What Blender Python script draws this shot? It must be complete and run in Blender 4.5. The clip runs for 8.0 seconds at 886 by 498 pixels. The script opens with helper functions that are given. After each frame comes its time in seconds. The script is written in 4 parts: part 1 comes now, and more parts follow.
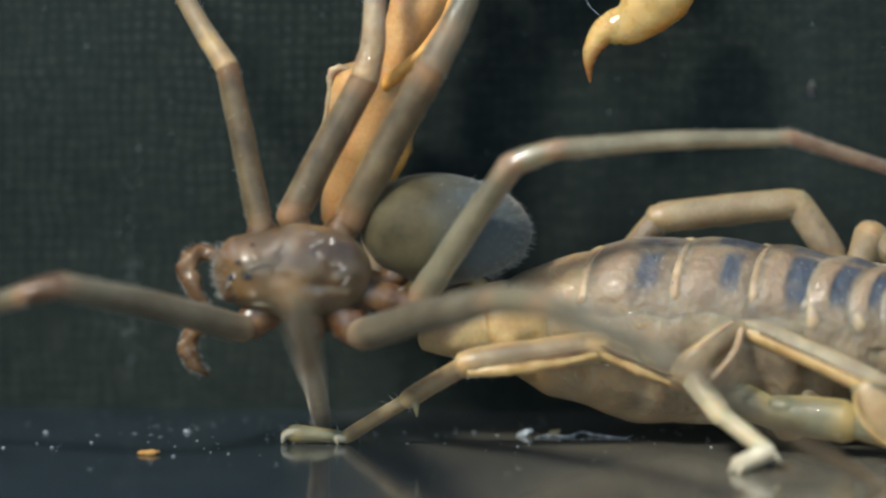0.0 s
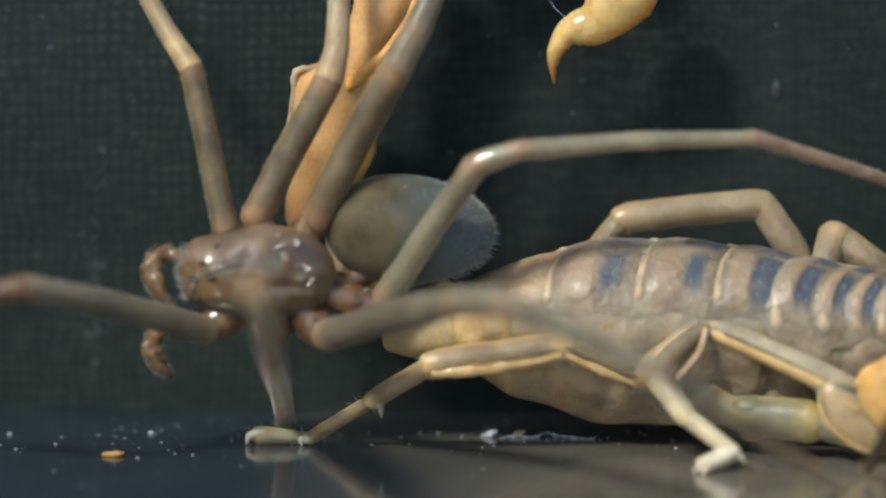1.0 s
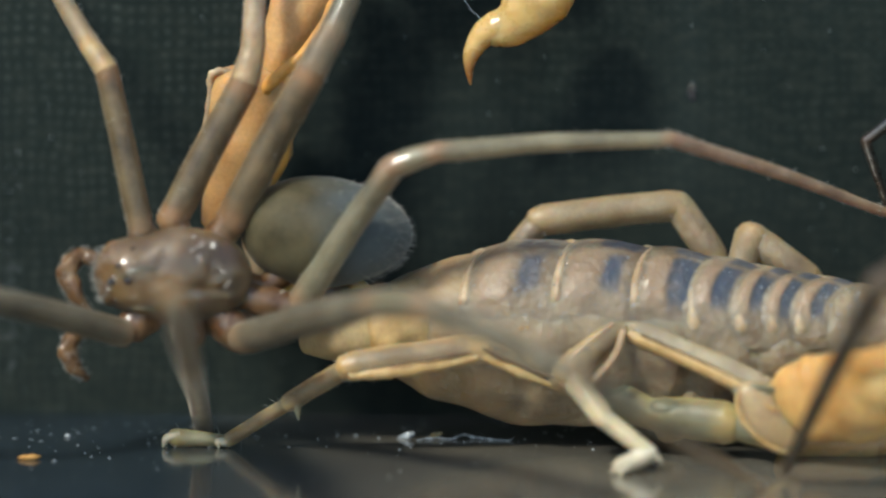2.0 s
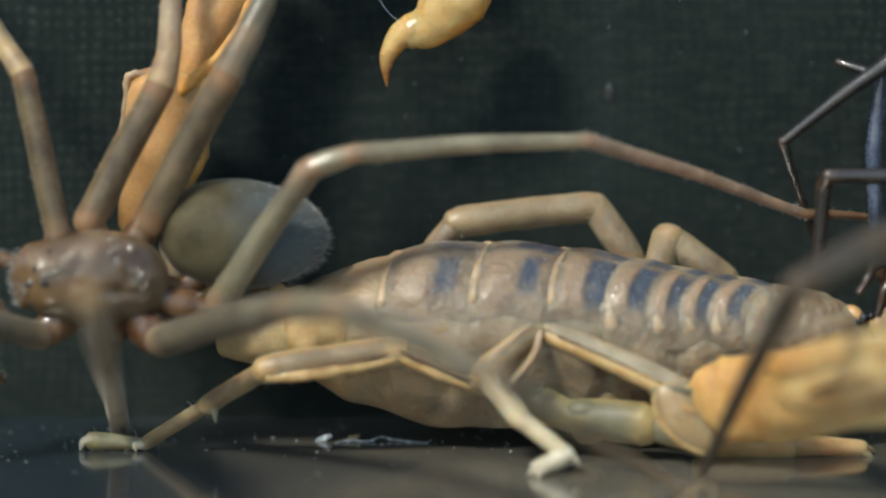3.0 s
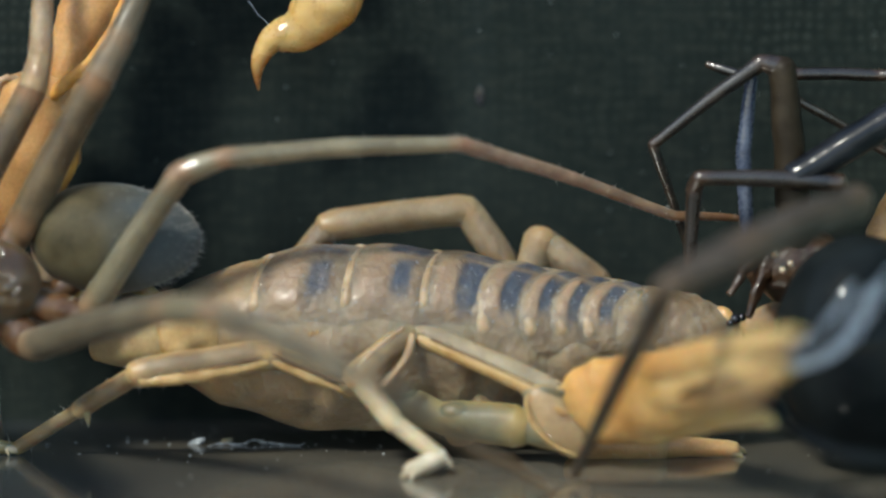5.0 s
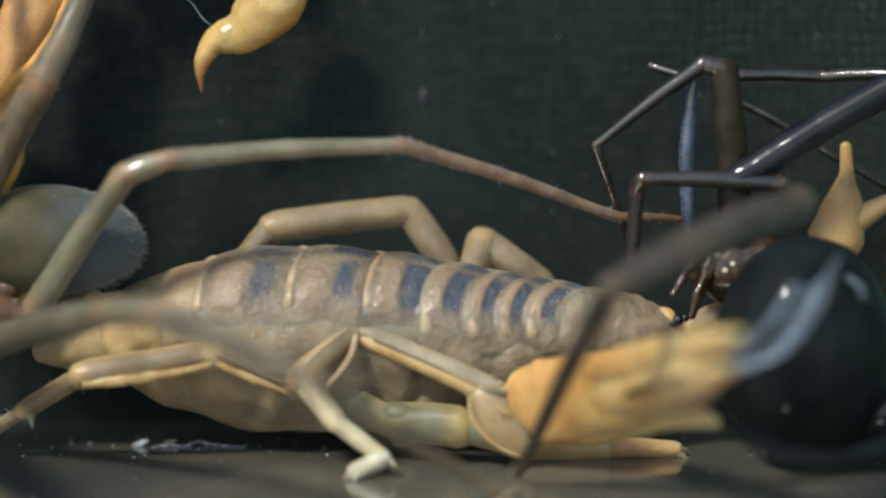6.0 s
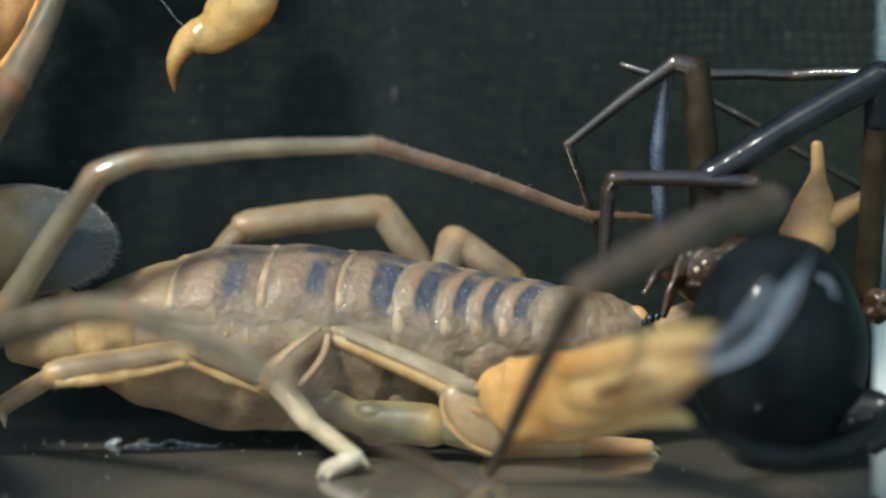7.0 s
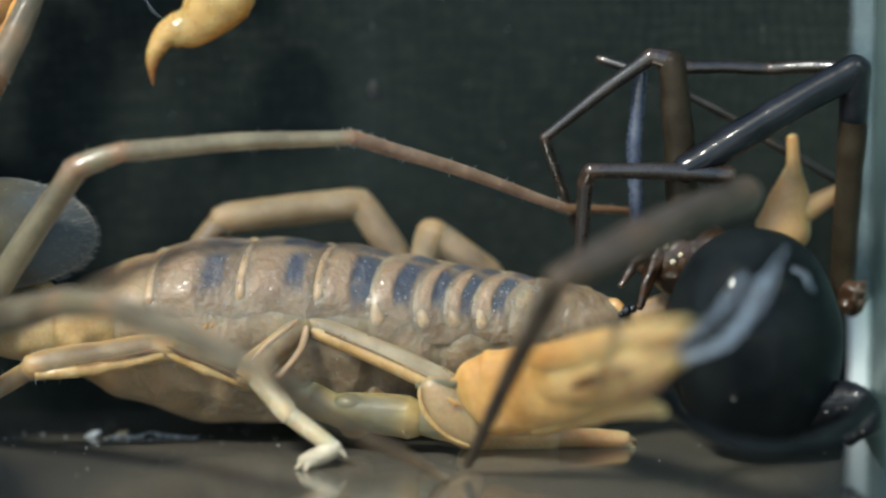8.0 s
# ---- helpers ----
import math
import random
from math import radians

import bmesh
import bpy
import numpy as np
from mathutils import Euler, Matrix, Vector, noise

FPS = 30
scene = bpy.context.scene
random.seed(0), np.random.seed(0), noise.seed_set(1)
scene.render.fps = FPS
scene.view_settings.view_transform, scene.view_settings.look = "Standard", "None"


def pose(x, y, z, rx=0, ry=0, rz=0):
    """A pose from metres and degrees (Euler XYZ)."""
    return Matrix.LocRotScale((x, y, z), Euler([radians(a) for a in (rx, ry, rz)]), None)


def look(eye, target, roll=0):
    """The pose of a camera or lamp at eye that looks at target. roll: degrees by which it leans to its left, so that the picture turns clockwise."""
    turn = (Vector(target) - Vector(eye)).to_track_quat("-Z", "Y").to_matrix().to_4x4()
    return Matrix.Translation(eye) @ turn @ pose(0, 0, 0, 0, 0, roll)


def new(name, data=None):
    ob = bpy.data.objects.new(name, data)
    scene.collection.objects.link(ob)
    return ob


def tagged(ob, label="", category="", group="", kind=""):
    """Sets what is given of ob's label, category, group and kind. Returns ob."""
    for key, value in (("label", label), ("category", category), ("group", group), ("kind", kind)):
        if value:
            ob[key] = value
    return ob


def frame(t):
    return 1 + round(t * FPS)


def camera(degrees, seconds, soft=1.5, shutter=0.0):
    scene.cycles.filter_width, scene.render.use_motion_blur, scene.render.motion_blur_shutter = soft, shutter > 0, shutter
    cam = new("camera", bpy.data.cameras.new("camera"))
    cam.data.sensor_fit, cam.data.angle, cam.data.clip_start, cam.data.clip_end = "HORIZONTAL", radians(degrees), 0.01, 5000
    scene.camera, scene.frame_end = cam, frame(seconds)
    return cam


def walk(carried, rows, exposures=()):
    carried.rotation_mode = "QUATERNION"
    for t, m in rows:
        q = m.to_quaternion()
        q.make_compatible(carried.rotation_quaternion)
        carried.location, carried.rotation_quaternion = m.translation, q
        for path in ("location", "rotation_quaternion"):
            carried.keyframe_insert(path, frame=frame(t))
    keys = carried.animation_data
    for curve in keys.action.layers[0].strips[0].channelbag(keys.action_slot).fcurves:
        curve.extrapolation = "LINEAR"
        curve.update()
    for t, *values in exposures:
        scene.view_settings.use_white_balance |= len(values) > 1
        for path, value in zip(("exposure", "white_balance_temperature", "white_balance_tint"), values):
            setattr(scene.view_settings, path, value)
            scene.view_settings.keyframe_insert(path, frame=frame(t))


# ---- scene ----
# Plan in millimetres: x along the box, y away from the camera, z up from the box floor.
MM = 0.001

# ---- camera: a long macro lens on a tripod, panning to the right ----
cam = camera(10.0, 8.0, soft=2.4)
REACH, AIM, DOWN = 143.38, 6.033, 9.0
# seconds, millimetres backed off, yaw, pitch
ROWS = [
    (0.0, 0.11, 2.6521, -0.0631),
    (0.5, 0.13, 2.4284, -0.0559),
    (1.0, 0.03, 2.2448, -0.0527),
    (1.5, -0.04, 1.7518, -0.0430),
    (1.7, -0.06, 1.5796, -0.0390),
    (2.8, -0.17, 0.4884, -0.0120),
    (3.0, -0.19, 0.3417, -0.0085),
    (3.5, 0.00, 0.0000, 0.0000),
    (4.0, 0.10, -0.3541, 0.0092),
    (4.5, 0.07, -0.7506, 0.0171),
    (4.7, 0.09, -0.9160, 0.0203),
    (5.8, 0.32, -1.6200, 0.0362),
    (6.0, 0.35, -1.7728, 0.0389),
    (6.5, 0.27, -1.9828, 0.0440),
    (7.0, 0.55, -2.0892, 0.0275),
    (7.5, 0.95, -2.3363, -0.0204),
    (8.0, 1.43, -2.3318, -0.0552),
]


def eye_pose(back, yaw, pitch):
    far = (REACH + back) * MM
    return pose(0, -far * math.cos(radians(DOWN)), AIM * MM + far * math.sin(radians(DOWN)), 90 - DOWN + pitch, 0, yaw)


walk(cam, [(t, eye_pose(b, yaw, pitch)) for t, b, yaw, pitch in ROWS],
     exposures=[(0.0, 1.30, 6400, 1), (1.5, 1.28, 6400, 1), (3.5, 1.12, 6400, 1), (4.5, 1.10, 6400, 1), (6.5, 1.18, 6400, 1), (8.0, 1.24, 6400, 1)])
cam.data.dof.use_dof = True
cam.data.dof.focus_distance = 0.1452
cam.data.dof.aperture_fstop = 24.0

# ---- light: daylight from above and the front left ----
world = bpy.data.worlds.new("daylight")
scene.world = world
world.use_nodes = True
wn = world.node_tree.nodes
sky = wn.new("ShaderNodeTexSky")
sky.sky_type = "NISHITA"
sky.sun_disc = False
sky.sun_elevation = radians(46)
sky.sun_rotation = radians(218)
wn["Background"].inputs["Strength"].default_value = 0.12
world.node_tree.links.new(sky.outputs[0], wn["Background"].inputs["Color"])
sun_data = bpy.data.lights.new("sun", "SUN")
sun_data.energy = 1.9
sun_data.angle = radians(9.0)
sun_data.color = (1.0, 0.95, 0.87)
sun = new("sun", sun_data)
sun.matrix_world = look((-0.155, -0.20, 0.26), (0, 0, 0))


# ---- materials ----
def shade(name, low, high, rough=0.4, scale=900.0, bump=0.2, depth=0.00004, fine=9000.0, inner=0.0, inner_mm=0.35,
          inner_colour=(1.0, 0.55, 0.3), coat=0.0, metal=0.0, mark=None, tint=None, spec=0.28, glass=0.0, fuzz=0.0, wet=0.0, film_scale=2600.0, spread=0.12, ior=1.4):
    """A worn natural surface: two colours mixed by noise at two scales, fine relief, optional light inside it."""
    m = bpy.data.materials.new(name)
    m.use_nodes = True
    nt = m.node_tree
    n, link = nt.nodes, nt.links.new
    b = n["Principled BSDF"]
    geo = n.new("ShaderNodeNewGeometry")
    big, small = n.new("ShaderNodeTexNoise"), n.new("ShaderNodeTexNoise")
    for tex, s, det in ((big, scale, 3.0), (small, fine, 4.0)):
        tex.inputs["Scale"].default_value = s
        tex.inputs["Detail"].default_value = det
        link(geo.outputs["Position"], tex.inputs["Vector"])
    ramp = n.new("ShaderNodeValToRGB")
    ramp.color_ramp.elements[0].position, ramp.color_ramp.elements[1].position = 0.34, 0.66
    ramp.color_ramp.elements[0].color, ramp.color_ramp.elements[1].color = (*low, 1), (*high, 1)
    link(big.outputs["Fac"], ramp.inputs["Fac"])
    mix = n.new("ShaderNodeMix")
    mix.data_type, mix.blend_type = "RGBA", "OVERLAY"
    mix.inputs["Factor"].default_value = 0.35
    link(ramp.outputs["Color"], mix.inputs["A"])
    link(small.outputs["Color"], mix.inputs["B"])
    grey = n.new("ShaderNodeRGBToBW")
    link(small.outputs["Color"], grey.inputs[0])
    link(grey.outputs[0], mix.inputs["B"])
    colour = mix.outputs["Result"]
    for named, paint in (("tint", tint), ("mark", mark)):
        if not paint:
            continue
        at = n.new("ShaderNodeAttribute")
        at.attribute_name = named
        mm = n.new("ShaderNodeMix")
        mm.data_type = "RGBA"
        link(at.outputs["Fac"], mm.inputs["Factor"])
        link(colour, mm.inputs["A"])
        mm.inputs["B"].default_value = (*paint, 1)
        colour = mm.outputs["Result"]
    link(colour, b.inputs["Base Color"])
    b.inputs["Metallic"].default_value = metal
    b.inputs["Specular IOR Level"].default_value = spec
    rr = n.new("ShaderNodeMapRange")
    rr.inputs["To Min"].default_value, rr.inputs["To Max"].default_value = max(0.02, rough - spread), min(1, rough + spread)
    link(small.outputs["Fac"], rr.inputs["Value"])
    link(rr.outputs[0], b.inputs["Roughness"])
    if bump:
        bp = n.new("ShaderNodeBump")
        bp.inputs["Strength"].default_value, bp.inputs["Distance"].default_value = bump, depth
        link(small.outputs["Fac"], bp.inputs["Height"])
        link(bp.outputs[0], b.inputs["Normal"])
    if inner:
        b.inputs["Subsurface Weight"].default_value = inner
        b.inputs["Subsurface Radius"].default_value = inner_colour
        b.inputs["Subsurface Scale"].default_value = inner_mm * MM
    b.inputs["Coat Weight"].default_value = coat
    if wet:
        # uneven film of moisture: broken glints
        film, wb = n.new("ShaderNodeTexNoise"), n.new("ShaderNodeBump")
        film.inputs["Scale"].default_value, film.inputs["Detail"].default_value = film_scale, 3.0
        link(geo.outputs["Position"], film.inputs["Vector"])
        wb.inputs["Strength"].default_value, wb.inputs["Distance"].default_value = wet, 0.00012
        link(film.outputs["Fac"], wb.inputs["Height"])
        link(wb.outputs[0], b.inputs["Coat Normal"])
    b.inputs["Coat Roughness"].default_value = 0.045
    b.inputs["Transmission Weight"].default_value = glass
    b.inputs["IOR"].default_value = ior
    b.inputs["Sheen Weight"].default_value = fuzz
    b.inputs["Sheen Roughness"].default_value = 0.35
    b.inputs["Sheen Tint"].default_value = (0.95, 0.82, 0.66, 1)
    return m


def weave(name):
    """Dark plain-woven cloth: threads that pass over and under one another, worn unevenly, with paler flecks and smears."""
    m = shade(name, (0.0070, 0.0105, 0.0098), (0.0118, 0.0164, 0.0148), rough=0.8, scale=110.0, bump=0, spec=0.12)
    nt = m.node_tree
    n, link = nt.nodes, nt.links.new
    b = n["Principled BSDF"]
    geo, where = n.new("ShaderNodeNewGeometry"), n.new("ShaderNodeSeparateXYZ")
    wander, push = n.new("ShaderNodeTexNoise"), n.new("ShaderNodeVectorMath")
    wander.inputs["Scale"].default_value, wander.inputs["Detail"].default_value = 700.0, 2.0
    link(geo.outputs["Position"], wander.inputs["Vector"])
    push.operation = "MULTIPLY_ADD"
    push.inputs[1].default_value = (0.00075, 0.0, 0.00045)
    link(wander.outputs["Color"], push.inputs[0])
    link(geo.outputs["Position"], push.inputs[2])
    link(push.outputs[0], where.inputs[0])

    def math_node(kind, a, c):
        node = n.new("ShaderNodeMath")
        node.operation = kind
        for socket, value in zip(node.inputs, (a, c)):
            if isinstance(value, (int, float)):
                socket.default_value = value
            elif value is not None:
                link(value, socket)
        return node.outputs[0]

    def wave(axis, pitch_mm):
        return math_node("SINE", math_node("MULTIPLY", where.outputs[axis], 2 * math.pi / (pitch_mm * MM)), None)

    # crowns of the threads, with the gaps between the rows
    def thread(axis, pitch_mm):
        out = math_node("MULTIPLY_ADD", wave(axis, pitch_mm), 0.5)
        out.node.inputs[2].default_value = 0.5
        return out

    row = thread("Z", 0.34)
    crown = math_node("MULTIPLY", row, thread("X", 0.36))
    patch = n.new("ShaderNodeTexNoise")
    patch.inputs["Scale"].default_value, patch.inputs["Detail"].default_value = 900.0, 3.0
    link(geo.outputs["Position"], patch.inputs["Vector"])
    worn = n.new("ShaderNodeMapRange")
    worn.inputs["From Min"].default_value, worn.inputs["From Max"].default_value = 0.36, 0.66
    link(patch.outputs["Fac"], worn.inputs["Value"])
    # the threads stand out towards both ends and are fainter in the middle
    weave_at_ends = n.new("ShaderNodeMapRange")
    weave_at_ends.inputs["From Min"].default_value, weave_at_ends.inputs["From Max"].default_value = 8.0 * MM, 13.0 * MM
    weave_at_ends.inputs["To Min"].default_value = 0.55
    away = math_node("ABSOLUTE", math_node("ADD", where.outputs["X"], -1.5 * MM), None)
    link(away, weave_at_ends.inputs["Value"])
    row = math_node("MULTIPLY", row, weave_at_ends.outputs[0])
    crown = math_node("MULTIPLY", crown, weave_at_ends.outputs[0])
    pale = math_node("MULTIPLY", math_node("POWER", crown, 2.5), worn.outputs[0])
    long = n.new("ShaderNodeVectorMath")
    long.operation = "MULTIPLY"
    long.inputs[1].default_value = (420.0, 0.0, 28.0)
    smear = n.new("ShaderNodeTexNoise")
    smear.inputs["Scale"].default_value = 1.0
    smear.inputs["Detail"].default_value = 3.0
    link(geo.outputs["Position"], long.inputs[0])
    link(long.outputs[0], smear.inputs["Vector"])
    band = n.new("ShaderNodeMapRange")
    band.inputs["From Min"].default_value, band.inputs["From Max"].default_value = 0.55, 0.80
    link(smear.outputs["Fac"], band.inputs["Value"])
    # short slubs along the rows
    slub, stretch, lint = n.new("ShaderNodeTexNoise"), n.new("ShaderNodeVectorMath"), n.new("ShaderNodeMapRange")
    stretch.operation = "MULTIPLY"
    stretch.inputs[1].default_value = (1500.0, 0.0, 3200.0)
    slub.inputs["Scale"].default_value, slub.inputs["Detail"].default_value = 1.0, 2.0
    link(geo.outputs["Position"], stretch.inputs[0])
    link(stretch.outputs[0], slub.inputs["Vector"])
    lint.inputs["From Min"].default_value, lint.inputs["From Max"].default_value = 0.45, 0.75
    link(slub.outputs["Fac"], lint.inputs["Value"])
    old = b.inputs["Base Color"].links[0].from_socket
    for fac, colour, weight in ((row, (0.004, 0.0065, 0.0065), 0.18), (crown, (0.025, 0.032, 0.028), 0.28), (band.outputs[0], (0.03, 0.043, 0.043), 0.10), (lint.outputs[0], (0.036, 0.040, 0.032), 0.30), (pale, (0.075, 0.088, 0.076), 0.38)):
        mix = n.new("ShaderNodeMix")
        mix.data_type = "RGBA"
        link(math_node("MULTIPLY", fac, weight), mix.inputs["Factor"])
        link(old, mix.inputs["A"])
        mix.inputs["B"].default_value = (*colour, 1)
        old = mix.outputs["Result"]
    link(old, b.inputs["Base Color"])
    return m


WARM = (1.0, 0.5, 0.22)
M_CLOTH = weave("dark_woven_cloth")
M_FLOOR = shade("dark_gloss_plastic", (0.011, 0.017, 0.023), (0.018, 0.026, 0.033), rough=0.11, scale=260, bump=0, fine=1200, spec=0.6, spread=0.03, ior=1.75)
M_EDGE_GLEAM = shade("white_edge_gleam", (0.72, 0.77, 0.82), (0.80, 0.84, 0.87), rough=0.3, scale=300, bump=0.2)
M_ACRYLIC = shade("frosted_acrylic", (0.295, 0.437, 0.399), (0.377, 0.521, 0.476), rough=0.35, scale=300, bump=0.2, fine=1500, glass=0.85)
M_RIM = shade("pale_acrylic_edge", (0.14, 0.19, 0.22), (0.22, 0.27, 0.29), rough=0.25, scale=250, fine=1500, glass=0.4)
M_CARAPACE = shade("brown_carapace", (0.070, 0.045, 0.026), (0.146, 0.100, 0.058), rough=0.34, scale=900, bump=0.12, fine=3200, depth=0.00005, inner=1.0, inner_mm=1.6, inner_colour=WARM, coat=0.75, wet=0.22, film_scale=3000.0, spec=0.15, glass=0.1, fuzz=0.0, mark=(0.160, 0.096, 0.042))
M_ABDOMEN = shade("olive_abdomen", (0.034, 0.027, 0.013), (0.092, 0.075, 0.040), rough=0.6, scale=900, bump=0.5, inner=0.5, inner_mm=0.4, glass=0.15, fuzz=0.25, mark=(0.082, 0.092, 0.092), coat=0.0, wet=0.6, spec=0.1)
M_LEG = shade("grey_brown_leg", (0.062, 0.045, 0.024), (0.118, 0.088, 0.049), rough=0.5, scale=1300, bump=0.15, fine=5000, inner=1.0, inner_mm=2.0, inner_colour=(1.0, 0.7, 0.5), coat=0.3, glass=0.1, fuzz=0.08, mark=(0.195, 0.110, 0.056), wet=0.1, spec=0.14)
M_PALESHIN = shade("pale_brown_leg", (0.105, 0.089, 0.054), (0.182, 0.158, 0.100), rough=0.36, scale=700, bump=0.12, fine=5000, inner=1.0, inner_mm=1.6, inner_colour=(1.0, 0.75, 0.55), coat=0.7, wet=0.05, glass=0.15, fuzz=0.2, mark=(0.235, 0.142, 0.078))
M_HAZE = shade("grey_olive_leg", (0.080, 0.067, 0.045), (0.136, 0.118, 0.082), rough=0.42, scale=700, bump=0.15, fine=5000, inner=1.0, inner_mm=1.6, inner_colour=(1.0, 0.75, 0.55), coat=0.12, wet=0.12, glass=0.2, mark=(0.200, 0.140, 0.085), fuzz=0.1, spec=0.16)
M_RUSSET = shade("russet_leg", (0.105, 0.072, 0.050), (0.185, 0.134, 0.096), rough=0.45, scale=1300, bump=0.25, fine=5000, inner=1.0, inner_mm=1.2, inner_colour=WARM, coat=0.2, glass=0.1, mark=(0.200, 0.115, 0.070), fuzz=0.3)
M_JOINT = shade("amber_leg_joint", (0.094, 0.045, 0.019), (0.189, 0.107, 0.053), rough=0.32, scale=1600, bump=0.5, fine=5000, inner=0.8, inner_mm=0.3, inner_colour=WARM, spec=0.12, coat=0.5, wet=0.6, glass=0.3, fuzz=0.05)
M_PALP = shade("brown_feeler", (0.065, 0.031, 0.012), (0.15, 0.085, 0.038), rough=0.4, scale=2000, bump=0.6, inner=0.7, inner_mm=0.2, inner_colour=WARM, spec=0.15, coat=0.3, wet=0.6, fuzz=0.08)
M_GLINT_SCALE = shade("glossy_brown_scale", (0.075, 0.050, 0.030), (0.140, 0.100, 0.062), rough=0.15, scale=2000, bump=0, spec=0.4, coat=1.0, glass=0.2)
M_HAIR = shade("pale_hair", (0.35, 0.33, 0.3), (0.5, 0.48, 0.44), rough=0.5, bump=0)
M_EYE = shade("black_eye", (0.005, 0.005, 0.006), (0.01, 0.01, 0.012), rough=0.12, bump=0, coat=1.0)
M_SCORP = shade("cream_scorpion_skin", (0.160, 0.115, 0.073), (0.322, 0.244, 0.158), rough=0.36, scale=600, bump=0.65, fine=4500, inner=0.85, inner_mm=1.2, inner_colour=WARM, coat=0.3, wet=0.6, glass=0.15, fuzz=0.06, mark=(0.360, 0.240, 0.125), film_scale=5000.0, depth=0.00014)
M_TERGITE = shade("banded_back_plate", (0.150, 0.106, 0.068), (0.300, 0.228, 0.150), rough=0.42, scale=800, bump=0.65, fine=4500, inner=0.75, inner_mm=0.7, inner_colour=WARM, coat=0.4, wet=0.8, film_scale=3800.0, glass=0.12, fuzz=0.06, spec=0.4, mark=(0.047, 0.060, 0.086), tint=(0.262, 0.180, 0.116), depth=0.00014)
M_RIDGE = shade("cream_plate_edge", (0.240, 0.168, 0.102), (0.370, 0.275, 0.178), rough=0.38, scale=1500, bump=0.4, inner=0.7, inner_mm=0.5, inner_colour=WARM, coat=0.25, wet=0.3)
M_ORANGE = shade("orange_pincer_shell", (0.395, 0.205, 0.062), (0.545, 0.325, 0.118), rough=0.4, scale=700, bump=0.45, fine=3000, inner=0.85, inner_mm=1.2, inner_colour=WARM, glass=0.15, coat=0.15, wet=0.3, mark=(0.540, 0.385, 0.180))
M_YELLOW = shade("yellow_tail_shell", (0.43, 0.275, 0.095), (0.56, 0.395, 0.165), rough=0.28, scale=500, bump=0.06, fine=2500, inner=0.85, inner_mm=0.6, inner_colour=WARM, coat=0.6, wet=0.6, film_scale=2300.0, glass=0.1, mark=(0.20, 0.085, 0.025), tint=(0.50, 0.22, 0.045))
M_HONEY = shade("honey_tail_shell", (0.36, 0.255, 0.125), (0.50, 0.375, 0.20), rough=0.34, scale=700, bump=0.4, inner=0.85, inner_mm=0.6, inner_colour=WARM, coat=0.2, wet=0.6, glass=0.2)
M_TAIL = shade("orange_tail_shell", (0.362, 0.185, 0.070), (0.482, 0.282, 0.118), rough=0.4, scale=700, bump=0.3, inner=0.85, inner_mm=0.6, inner_colour=WARM, coat=0.2, wet=0.4, mark=(0.44, 0.29, 0.15))
M_PEACH = shade("peach_shell", (0.34, 0.205, 0.09), (0.46, 0.30, 0.15), rough=0.4, scale=700, bump=0.3, inner=0.85, inner_mm=1.0, inner_colour=WARM, coat=0.2, mark=(0.44, 0.29, 0.15))
M_PALELEG = shade("pale_scorpion_leg", (0.224, 0.163, 0.090), (0.344, 0.271, 0.168), rough=0.33, scale=1000, bump=0.4, inner=0.85, inner_mm=1.0, inner_colour=WARM, coat=0.3, glass=0.3, mark=(0.361, 0.249, 0.129), depth=8e-05, fuzz=0.3)
M_CREAM = shade("cream_shin", (0.390, 0.320, 0.205), (0.530, 0.450, 0.305), rough=0.36, scale=1200, bump=0.4, inner=0.85, inner_mm=0.8, inner_colour=WARM, coat=0.25, glass=0.1, mark=(0.500, 0.395, 0.240), depth=8e-05)
M_GREENISH = shade("greenish_arm_skin", (0.130, 0.118, 0.070), (0.220, 0.200, 0.128), rough=0.42, scale=600, bump=0.3, fine=3500, inner=0.85, inner_mm=1.2, coat=0.05, wet=0.35, glass=0.3, mark=(0.400, 0.300, 0.130), depth=8e-05)
M_WHITE = shade("whitish_foot", (0.314, 0.267, 0.185), (0.456, 0.405, 0.310), rough=0.45, scale=1800, bump=0.8, fine=3500, inner=0.6, inner_mm=0.25)
M_BLACK = shade("glossy_black_shell", (0.004, 0.0055, 0.006), (0.010, 0.0125, 0.013), rough=0.55, scale=500, bump=0.3, spec=0.06, coat=0.12, wet=0.2, film_scale=1100.0, mark=(0.02, 0.014, 0.01))
M_BLACKLEG = shade("glossy_black_leg", (0.004, 0.005, 0.007), (0.011, 0.012, 0.015), rough=0.35, scale=900, bump=0.3, spec=0.12, coat=0.4, wet=0.15, film_scale=1500.0)
M_DARKLEG = shade("dark_brown_leg", (0.008, 0.0065, 0.005), (0.024, 0.018, 0.013), rough=0.3, scale=900, bump=0.2, spec=0.35, coat=0.9, wet=0.2, mark=(0.035, 0.02, 0.012))
M_SMOKE = shade("smoky_brown_leg", (0.034, 0.026, 0.018), (0.066, 0.051, 0.037), rough=0.4, scale=900, bump=0.4, coat=0.2, glass=0.2, mark=(0.080, 0.055, 0.035))
M_UMBER = shade("umber_leg", (0.017, 0.012, 0.007), (0.036, 0.027, 0.017), rough=0.5, scale=900, bump=0.3, spec=0.1, coat=0.05, glass=0.15)
# blue-grey put into the colour for the sky's sheen on a black leg
M_STEEL_SHEEN = shade("blue_grey_sheen_leg", (0.030, 0.038, 0.062), (0.065, 0.080, 0.120), rough=0.28, scale=900, bump=0.3, spec=0.4, coat=0.9, wet=0.3)
